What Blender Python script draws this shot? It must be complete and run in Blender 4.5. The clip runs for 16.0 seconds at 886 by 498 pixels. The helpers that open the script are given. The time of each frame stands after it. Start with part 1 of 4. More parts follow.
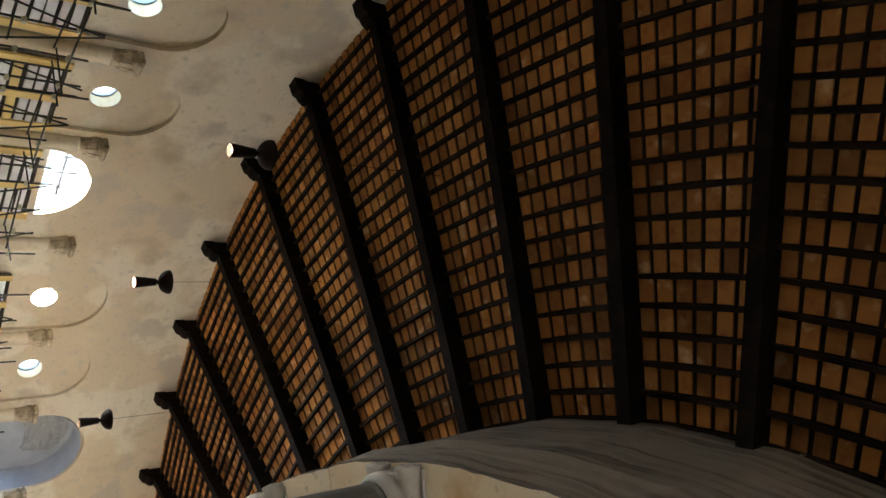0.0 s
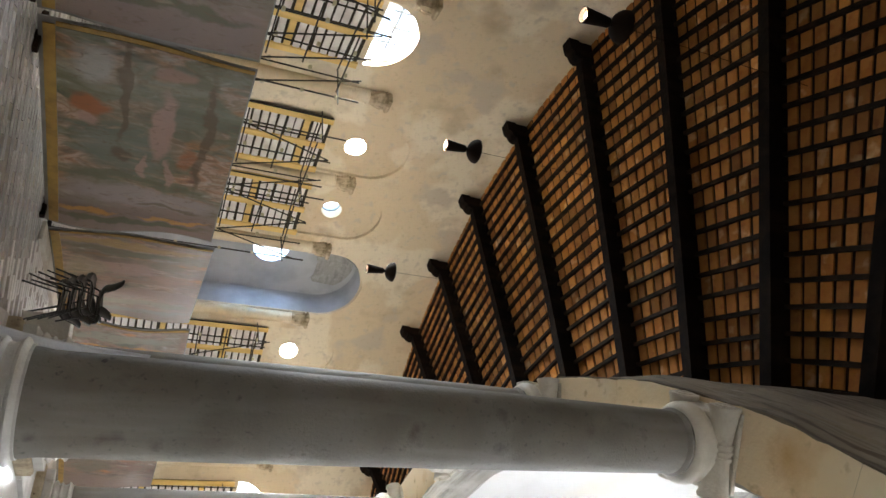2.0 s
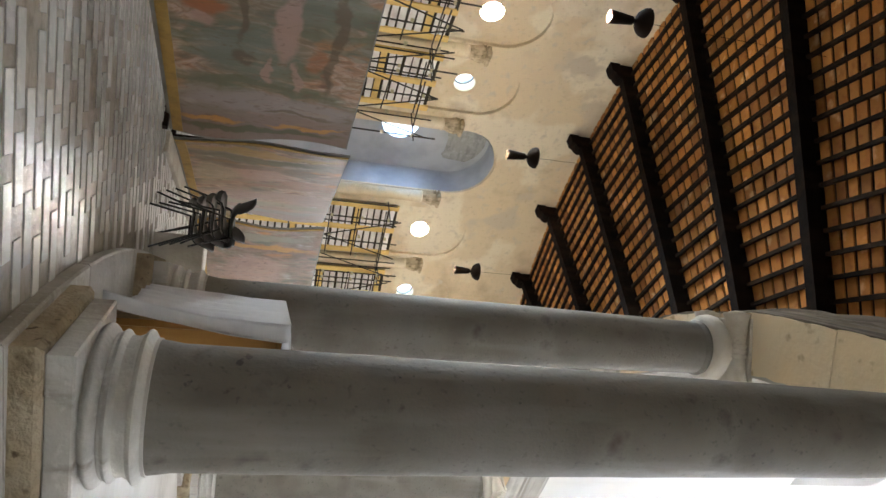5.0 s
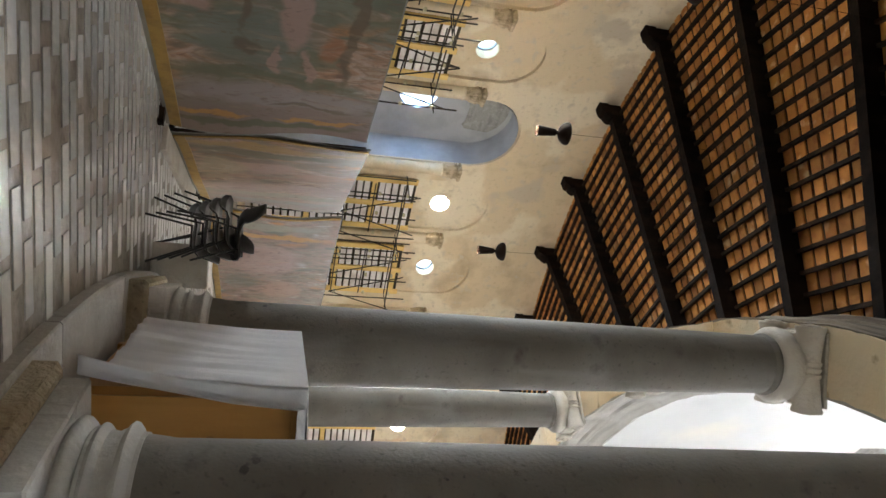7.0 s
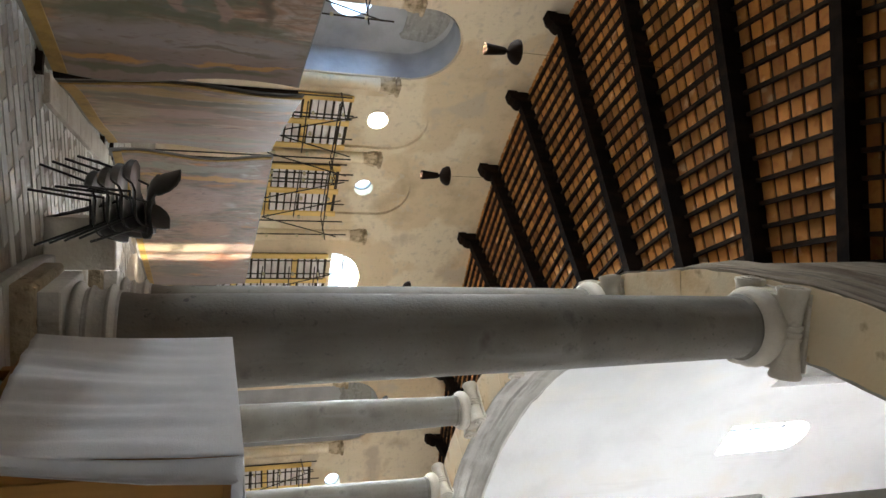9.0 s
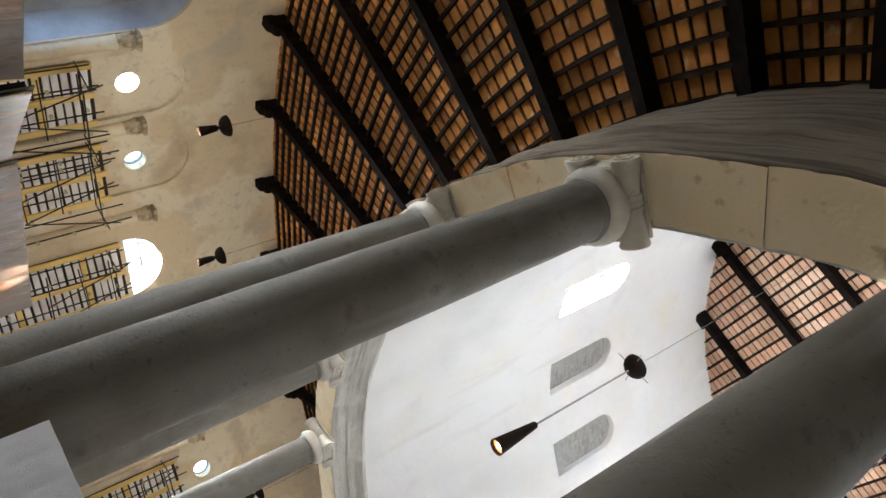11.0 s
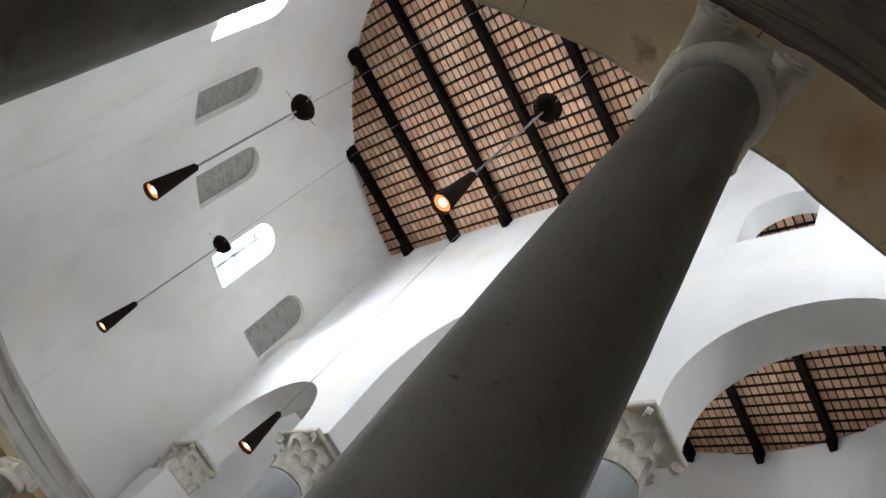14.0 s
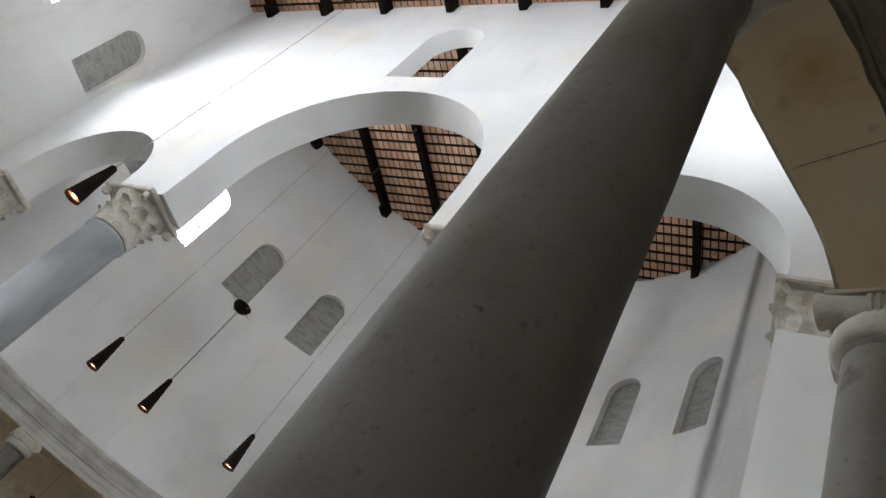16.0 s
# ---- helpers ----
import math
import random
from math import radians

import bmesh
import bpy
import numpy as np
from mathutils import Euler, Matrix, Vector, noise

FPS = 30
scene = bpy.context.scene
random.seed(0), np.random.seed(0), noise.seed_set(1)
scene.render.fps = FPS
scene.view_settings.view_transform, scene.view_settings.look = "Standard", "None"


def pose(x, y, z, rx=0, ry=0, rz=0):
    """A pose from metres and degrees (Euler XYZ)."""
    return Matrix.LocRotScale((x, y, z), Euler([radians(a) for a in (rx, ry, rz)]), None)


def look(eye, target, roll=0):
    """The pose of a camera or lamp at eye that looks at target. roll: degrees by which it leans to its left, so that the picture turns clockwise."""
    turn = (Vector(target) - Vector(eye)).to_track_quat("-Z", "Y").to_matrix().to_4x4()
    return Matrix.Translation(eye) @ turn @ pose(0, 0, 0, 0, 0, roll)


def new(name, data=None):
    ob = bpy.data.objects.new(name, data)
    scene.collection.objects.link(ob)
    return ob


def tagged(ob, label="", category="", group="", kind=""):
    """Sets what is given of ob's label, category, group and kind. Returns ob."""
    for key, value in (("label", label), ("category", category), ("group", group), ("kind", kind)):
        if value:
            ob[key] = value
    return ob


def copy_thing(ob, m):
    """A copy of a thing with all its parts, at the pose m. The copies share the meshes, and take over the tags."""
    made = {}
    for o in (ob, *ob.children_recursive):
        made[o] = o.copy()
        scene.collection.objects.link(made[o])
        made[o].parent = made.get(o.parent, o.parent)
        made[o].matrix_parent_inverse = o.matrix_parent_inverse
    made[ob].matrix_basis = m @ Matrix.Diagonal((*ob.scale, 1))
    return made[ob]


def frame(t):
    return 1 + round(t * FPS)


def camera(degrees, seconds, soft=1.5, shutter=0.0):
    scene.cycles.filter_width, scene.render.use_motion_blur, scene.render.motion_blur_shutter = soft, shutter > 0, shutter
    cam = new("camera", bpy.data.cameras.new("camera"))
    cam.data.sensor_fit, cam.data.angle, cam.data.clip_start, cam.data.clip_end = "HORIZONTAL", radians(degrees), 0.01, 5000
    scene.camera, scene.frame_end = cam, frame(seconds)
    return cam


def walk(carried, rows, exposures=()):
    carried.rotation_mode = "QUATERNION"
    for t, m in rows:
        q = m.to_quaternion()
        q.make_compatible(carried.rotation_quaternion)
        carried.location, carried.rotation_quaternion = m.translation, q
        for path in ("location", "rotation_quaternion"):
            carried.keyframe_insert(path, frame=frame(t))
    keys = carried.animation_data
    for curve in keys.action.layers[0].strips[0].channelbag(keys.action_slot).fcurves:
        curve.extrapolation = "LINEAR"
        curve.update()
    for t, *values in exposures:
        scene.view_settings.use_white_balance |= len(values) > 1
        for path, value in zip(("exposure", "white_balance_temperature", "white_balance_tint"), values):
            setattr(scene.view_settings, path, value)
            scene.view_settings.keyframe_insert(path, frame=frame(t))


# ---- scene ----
# ---- camera and walk ----
def view(x, y, z, yaw, pitch, roll):
    """Eye, heading to the left of +y, tilt up, lean to the left."""
    return pose(x, y, z, 90 + pitch, 0, yaw) @ pose(0, 0, 0, 0, 0, roll)


cam = camera(63.15, 16.0, soft=1.5)
walk(cam, [
    (0.0, view(-12.778, -7.202, 1.625, 11.96, 40.93, 92.05)),
    (0.5, view(-12.778, -6.842, 1.564, 12.07, 38.73, 97.78)),
    (1.0, view(-12.758, -6.502, 1.483, 7.46, 32.71, 98.59)),
    (1.5, view(-12.740, -6.152, 1.464, 5.56, 27.89, 101.99)),
    (2.0, view(-12.602, -5.880, 1.399, 1.53, 21.66, 99.20)),
    (2.5, view(-12.644, -5.603, 1.405, 3.48, 21.79, 104.40)),
    (3.0, view(-12.735, -5.421, 1.300, 0.12, 20.67, 103.74)),
    (3.5, view(-12.862, -5.219, 1.309, -3.11, 19.81, 103.11)),
    (4.0, view(-13.000, -4.902, 1.289, -6.98, 17.89, 101.02)),
    (4.5, view(-13.141, -4.642, 1.283, -9.13, 15.08, 98.89)),
    (5.0, view(-13.224, -4.270, 1.282, -11.83, 13.75, 95.50)),
    (7.5, view(-13.613, -2.885, 1.275, -17.42, 12.57, 93.55)),
    (8.0, view(-13.716, -2.593, 1.304, -21.71, 13.99, 91.18)),
    (8.5, view(-13.766, -2.310, 1.332, -21.76, 15.50, 91.20)),
    (9.0, view(-13.808, -2.000, 1.328, -23.35, 18.27, 90.71)),
    (11.5, view(-13.741, -0.939, 1.471, -36.24, 36.06, 66.19)),
    (12.0, view(-13.640, -0.659, 1.568, -41.53, 40.22, 66.35)),
    (12.5, view(-13.596, -0.451, 1.581, -49.29, 41.46, 63.40)),
    (13.0, view(-13.492, -0.239, 1.655, -56.98, 44.35, 58.36)),
    (13.5, view(-13.402, -0.060, 1.723, -65.80, 46.73, 54.35)),
    (14.0, view(-13.290, 0.128, 1.650, -77.05, 45.96, 45.05)),
    (14.5, view(-13.169, 0.304, 1.737, -86.04, 46.96, 39.86)),
    (15.0, view(-13.060, 0.462, 1.716, -92.17, 46.98, 42.66)),
    (15.5, view(-12.990, 0.654, 1.769, -100.90, 42.84, 38.12)),
    (16.0, view(-12.954, 0.835, 1.806, -106.12, 41.64, 37.14)),
], exposures=[(0.0, 2.3), (3.0, 2.45), (5.0, 2.5), (9.0, 2.0), (11.5, 1.78), (12.5, 1.36), (13.5, 1.06), (16.0, 0.95)])

# ---- world and sun ----
world = bpy.data.worlds.new("sky")
scene.world = world
world.use_nodes = True
wn = world.node_tree.nodes
sky = wn.new("ShaderNodeTexSky")
sky.sky_type, sky.sun_disc = "NISHITA", False
sky.sun_elevation, sky.sun_rotation = radians(30.2), radians(152)
world.node_tree.links.new(sky.outputs["Color"], wn["Background"].inputs["Color"])
wn["Background"].inputs["Strength"].default_value = 0.15

WIN_W = 480.0     # drum window daylight
OUT_W = 760.0      # outer wall window daylight
LAMP_W = 36.0    # pendant lamps

sun_data = bpy.data.lights.new("sun", "SUN")
sun_data.energy, sun_data.angle, sun_data.color = 5.0, radians(0.5), (1.0, 0.95, 0.86)
sun_ob = new("sun", sun_data)
sun_ob.matrix_basis = look((11.97, -22.56, 15.0), (0, 0, 0))


def polar(r, th, z=0.0):
    a = radians(th)
    return Vector((r * math.cos(a), r * math.sin(a), z))


# ---- plan, in metres and degrees round the centre of the drum ----
RC, H = 11.2, 7.02            # ring of columns, underside of the architrave
RD, DRUM_TOP = 11.20, 23.2    # drum wall, inner face
RO = 20.49                    # outer wall, inner face
CEIL = 9.95                   # underside of the ambulatory rafters
TW = 34.5                     # heading of the cross wall
RING = [196.8, 180.0, 163.2, 146.4, 130.6, 115.1, 99.0, 83.0, 66.6, 50.3] + [TW - 16.3 * j for j in range(1, 11)]
WIN_K = [(103.75 - 15.428 * k) for k in range(-8, 14)]
OPEN_K = {0, 3, 6, 11, -3, -6, -9}


# ---- materials ----
def mat(name, base, rough=0.8, metal=0.0, mix=(), bump=(), island=0.0, obj_rand=0.0, spec=0.3):
    """mix: (scale, colour, low, high, detail) layers of noise; bump: (scale, strength) layers."""
    m = bpy.data.materials.new(name)
    m.use_nodes = True
    nt = m.node_tree
    b = nt.nodes["Principled BSDF"]
    b.inputs["Roughness"].default_value = rough
    b.inputs["Metallic"].default_value = metal
    b.inputs["Specular IOR Level"].default_value = spec
    tc = nt.nodes.new("ShaderNodeTexCoord")
    rgb = nt.nodes.new("ShaderNodeRGB")
    rgb.outputs[0].default_value = (*base, 1)
    out = rgb.outputs[0]
    for scale, colour, low, high, detail in mix:
        n = nt.nodes.new("ShaderNodeTexNoise")
        if isinstance(scale, tuple):
            mp = nt.nodes.new("ShaderNodeMapping")
            mp.inputs["Scale"].default_value = scale
            nt.links.new(tc.outputs["Object"], mp.inputs["Vector"])
            nt.links.new(mp.outputs[0], n.inputs["Vector"])
            n.inputs["Scale"].default_value = 1.0
        else:
            nt.links.new(tc.outputs["Object"], n.inputs["Vector"])
            n.inputs["Scale"].default_value = scale
        n.inputs["Detail"].default_value = detail
        r = nt.nodes.new("ShaderNodeMapRange")
        r.inputs["From Min"].default_value, r.inputs["From Max"].default_value = low, high
        nt.links.new(n.outputs["Fac"], r.inputs["Value"])
        x = nt.nodes.new("ShaderNodeMix")
        x.data_type = "RGBA"
        nt.links.new(r.outputs[0], x.inputs["Factor"])
        nt.links.new(out, x.inputs["A"])
        x.inputs["B"].default_value = (*colour, 1)
        out = x.outputs["Result"]
    if island or obj_rand:
        if island:
            g = nt.nodes.new("ShaderNodeNewGeometry")
            src, amount = g.outputs["Random Per Island"], island
        else:
            g = nt.nodes.new("ShaderNodeObjectInfo")
            src, amount = g.outputs["Random"], obj_rand
        r = nt.nodes.new("ShaderNodeMapRange")
        r.inputs["To Min"].default_value, r.inputs["To Max"].default_value = 1 - amount, 1 + amount
        nt.links.new(src, r.inputs["Value"])
        hs = nt.nodes.new("ShaderNodeHueSaturation")
        nt.links.new(r.outputs[0], hs.inputs["Value"])
        nt.links.new(out, hs.inputs["Color"])
        out = hs.outputs[0]
    nt.links.new(out, b.inputs["Base Color"])
    last = None
    for scale, strength in bump:
        n = nt.nodes.new("ShaderNodeTexNoise")
        n.inputs["Scale"].default_value, n.inputs["Detail"].default_value = scale, 6
        nt.links.new(tc.outputs["Object"], n.inputs["Vector"])
        bp = nt.nodes.new("ShaderNodeBump")
        bp.inputs["Strength"].default_value, bp.inputs["Distance"].default_value = strength, 0.05
        nt.links.new(n.outputs["Fac"], bp.inputs["Height"])
        if last:
            nt.links.new(last, bp.inputs["Normal"])
        last = bp.outputs[0]
    if last:
        nt.links.new(last, b.inputs["Normal"])
    return m


def glow(name, colour, strength):
    m = bpy.data.materials.new(name)
    m.use_nodes = True
    b = m.node_tree.nodes["Principled BSDF"]
    b.inputs["Base Color"].default_value = (*colour, 1)
    b.inputs["Emission Color"].default_value = (*colour, 1)
    b.inputs["Emission Strength"].default_value = strength
    return m


M_OUTER = mat("old ochre plaster", (0.70, 0.57, 0.385), 0.9, mix=[(0.35, (0.78, 0.68, 0.51), 0.485, 0.525, 7), (0.9, (0.50, 0.39, 0.25), 0.57, 0.76, 8), (0.5, (0.60, 0.51, 0.385), 0.585, 0.64, 7), (3.5, (0.60, 0.52, 0.40), 0.58, 0.72, 7), (9, (0.48, 0.38, 0.25), 0.58, 0.95, 4)], bump=[(1.2, 0.5), (4.5, 0.18), (14, 0.10)])
M_WHITE = mat("white lime plaster", (0.80, 0.79, 0.77), 0.9, mix=[(0.22, (0.70, 0.69, 0.67), 0.45, 0.65, 5), (0.5, (0.80, 0.75, 0.66), 0.52, 0.75, 6), (0.9, (0.68, 0.67, 0.65), 0.56, 0.85, 9), ((2.2, 2.2, 0.25), (0.66, 0.64, 0.60), 0.62, 0.85, 7)], bump=[(0.8, 0.35), (9, 0.12)])
M_SOFFIT = mat("cream architrave soffit", (0.78, 0.61, 0.38), 0.85, mix=[(1.5, (0.74, 0.62, 0.43), 0.4, 0.65, 6), (1.1, (0.55, 0.33, 0.13), 0.55, 0.75, 7), (4, (0.40, 0.27, 0.14), 0.62, 0.75, 7)], bump=[(4, 0.3), (20, 0.2)])
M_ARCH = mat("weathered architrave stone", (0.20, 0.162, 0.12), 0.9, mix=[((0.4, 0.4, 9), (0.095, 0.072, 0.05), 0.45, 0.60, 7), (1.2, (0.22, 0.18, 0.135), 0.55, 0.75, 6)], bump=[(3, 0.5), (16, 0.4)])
M_GRANITE = mat("grey granite", (0.155, 0.137, 0.109), 0.66, mix=[(1.3, (0.195, 0.178, 0.150), 0.4, 0.65, 6), (60, (0.15, 0.142, 0.13), 0.55, 0.8, 3), (2.6, (0.085, 0.070, 0.055), 0.62, 0.72, 8), (7, (0.055, 0.048, 0.042), 0.71, 0.75, 5), (1.7, (0.118, 0.10, 0.078), 0.50, 0.80, 9), (22, (0.10, 0.088, 0.07), 0.60, 0.75, 5), ((3.5, 3.5, 0.5), (0.215, 0.20, 0.175), 0.56, 0.75, 6)], bump=[(40, 0.10), (5, 0.05)])
M_MARBLE = mat("worn white marble", (0.57, 0.525, 0.45), 0.6, mix=[(2.5, (0.46, 0.40, 0.31), 0.45, 0.7, 7), (9, (0.36, 0.32, 0.26), 0.6, 0.78, 6)], bump=[(7, 0.3), (30, 0.2)])
M_WORN = mat("worn brown stone", (0.42, 0.34, 0.225), 0.9, mix=[(5, (0.29, 0.23, 0.15), 0.42, 0.62, 7), (13, (0.16, 0.12, 0.075), 0.60, 0.70, 6), (2.3, (0.50, 0.42, 0.30), 0.55, 0.70, 6)], bump=[(14, 0.8), (40, 0.5)])
M_CRUMB = mat("crumbled ochre stone", (0.56, 0.45, 0.30), 0.95, mix=[(5, (0.30, 0.23, 0.14), 0.46, 0.60, 8), (1.5, (0.66, 0.54, 0.37), 0.5, 0.65, 6)], bump=[(9, 0.7), (30, 0.4)])
M_BASE = mat("pale grey base stone", (0.52, 0.50, 0.46), 0.75, mix=[(0.8, (0.36, 0.32, 0.26), 0.48, 0.66, 7), (3, (0.42, 0.40, 0.36), 0.45, 0.7, 7), ((6, 6, 1.5), (0.24, 0.21, 0.17), 0.62, 0.76, 7), (14, (0.60, 0.58, 0.54), 0.58, 0.78, 5)], bump=[(8, 0.25), (30, 0.2)])
M_WOOD = mat("black-stained timber", (0.007, 0.005, 0.004), 0.85, spec=0.06, mix=[((3, 3, 1), (0.017, 0.010, 0.006), 0.45, 0.7, 6)], bump=[(12, 0.3)])
M_BATTEN = mat("dark brown batten", (0.012, 0.007, 0.004), 0.75, spec=0.12, mix=[(3, (0.035, 0.018, 0.010), 0.45, 0.7, 5)], bump=[(14, 0.3)])
M_TILE = mat("terracotta ceiling tile", (0.37, 0.155, 0.036), 0.85, mix=[(1.1, (0.44, 0.20, 0.055), 0.45, 0.65, 6), (6, (0.29, 0.10, 0.028), 0.5, 0.75, 6), (2.7, (0.58, 0.35, 0.18), 0.60, 0.70, 8)], bump=[(9, 0.3)], island=0.42)
M_TILE2 = mat("pale terracotta roof tile", (0.52, 0.30, 0.19), 0.85, mix=[(1.1, (0.60, 0.40, 0.28), 0.45, 0.65, 6), (5, (0.42, 0.20, 0.11), 0.55, 0.75, 6)], bump=[(9, 0.3)], island=0.2)
M_FLOOR = mat("brown floor mortar", (0.23, 0.195, 0.145), 0.45, mix=[(1.2, (0.31, 0.27, 0.21), 0.45, 0.65, 7), (8, (0.11, 0.09, 0.065), 0.5, 0.75, 6)], bump=[(10, 0.2)])
# pale so that the unseen drum floor throws light back up
M_BOUNCEFLOOR = mat("pale floor for bounced light", (0.44, 0.42, 0.38), 0.35, mix=[(1.0, (0.28, 0.26, 0.225), 0.45, 0.7, 6), (7, (0.40, 0.385, 0.35), 0.5, 0.75, 5)])
M_FTILE = mat("white marble floor strip", (0.56, 0.55, 0.52), 0.2, mix=[(2.2, (0.44, 0.42, 0.38), 0.45, 0.7, 7), (11, (0.64, 0.62, 0.58), 0.5, 0.75, 5)], bump=[(6, 0.08)], obj_rand=0.18, spec=0.5)
M_FTILE2 = mat("white marble floor strips beyond", (0.56, 0.54, 0.49), 0.28, mix=[(2.2, (0.44, 0.41, 0.36), 0.45, 0.7, 7)], bump=[(6, 0.08)], island=0.18, spec=0.5)
M_YELLOW = mat("yellow shuttering timber", (0.84, 0.60, 0.22), 0.6, mix=[((2, 2, 0.6), (0.60, 0.37, 0.10), 0.45, 0.7, 6)], bump=[(10, 0.2)])
M_SLAT = mat("pale grey shutter slat", (0.84, 0.80, 0.78), 0.7, mix=[(1.7, (0.66, 0.58, 0.56), 0.45, 0.65, 6)], bump=[(10, 0.2)], island=0.25)
M_DARK = mat("brown backing board", (0.05, 0.035, 0.022), 0.95, mix=[(3, (0.03, 0.022, 0.014), 0.4, 0.7, 4)])
M_TUBE = mat("blackened scaffold tube", (0.035, 0.03, 0.025), 0.5, 0.6, mix=[(6, (0.10, 0.07, 0.03), 0.55, 0.7, 5)])
M_CLAMP = mat("galvanised clamp", (0.5, 0.45, 0.3), 0.4, 0.7)
M_NICHE = mat("blue-grey niche plaster", (0.46, 0.47, 0.48), 0.9, mix=[(1.2, (0.36, 0.36, 0.37), 0.45, 0.7, 7)], bump=[(6, 0.3)])
M_BLIND = mat("grey blocked window stone", (0.36, 0.35, 0.32), 0.95, mix=[((2, 2, 7), (0.27, 0.26, 0.24), 0.45, 0.65, 6), (9, (0.44, 0.43, 0.40), 0.5, 0.75, 5)], bump=[(12, 0.5)])
M_LAMP = mat("dark brown enamelled metal", (0.014, 0.009, 0.006), 0.8, 0.0, spec=0.06, mix=[(4, (0.022, 0.013, 0.009), 0.45, 0.7, 4)])
M_CABLE = mat("grey cable", (0.25, 0.24, 0.23), 0.6)
M_BULB = glow("glowing lamp mouth", (0.55, 0.17, 0.05), 1.2)
M_BULB.node_tree.nodes["Principled BSDF"].inputs["Base Color"].default_value = (0.06, 0.025, 0.012, 1)
M_HOT = glow("white-hot bulb", (1.0, 0.72, 0.48), 2.5)
M_SKYGLOW = glow("bright sky", (0.90, 0.95, 1.0), 3.0)
M_CHAIR = mat("black plastic", (0.018, 0.017, 0.016), 0.32, mix=[(12, (0.03, 0.028, 0.026), 0.5, 0.7, 4)], spec=0.5)
M_CLOTH = mat("white cotton cloth", (0.70, 0.69, 0.70), 0.95, mix=[(2, (0.60, 0.59, 0.61), 0.45, 0.7, 5)], bump=[(120, 0.25), (6, 0.1)])
M_VENEER = mat("honey brown veneer", (0.40, 0.20, 0.045), 0.45, mix=[((7, 7, 0.7), (0.30, 0.14, 0.03), 0.42, 0.68, 6)], bump=[(20, 0.06)], spec=0.4)
M_STEEL = mat("bright aluminium", (0.75, 0.75, 0.76), 0.25, 0.9)
M_FRAME = mat("ochre painted border", (0.34, 0.20, 0.045), 0.6, mix=[(5, (0.22, 0.13, 0.035), 0.45, 0.7, 6)], bump=[(20, 0.15)])
M_PANELBACK = mat("grey backing board", (0.24, 0.23, 0.21), 0.8, mix=[(3, (0.18, 0.17, 0.15), 0.45, 0.7, 5)])
M_WINFRAME = mat("grey window bar", (0.30, 0.34, 0.38), 0.6)
# blue skylight on the lunette reveals, put into the plaster colour
M_REVEAL = mat("reveal plaster tinted as skylit", (0.62, 0.72, 0.84), 0.8, mix=[(2, (0.54, 0.64, 0.78), 0.45, 0.7, 5)], bump=[(8, 0.15)])
M_CAPITAL = mat("carved marble leaves", (0.66, 0.62, 0.54), 0.7, mix=[(5, (0.52, 0.46, 0.36), 0.45, 0.7, 7), (13, (0.36, 0.26, 0.16), 0.62, 0.75, 6)], bump=[(10, 0.5), (40, 0.3)])
M_SHAFT2 = mat("pale grey marble shaft", (0.42, 0.43, 0.44), 0.5, mix=[((2, 2, 0.8), (0.33, 0.34, 0.35), 0.45, 0.7, 6)], bump=[(9, 0.1)])
M_GLASS = bpy.data.materials.new("window glass")
M_GLASS.use_nodes = True
_g = M_GLASS.node_tree.nodes["Principled BSDF"]
_g.inputs["Transmission Weight"].default_value, _g.inputs["Roughness"].default_value = 1.0, 0.02
_g.inputs["IOR"].default_value = 1.02


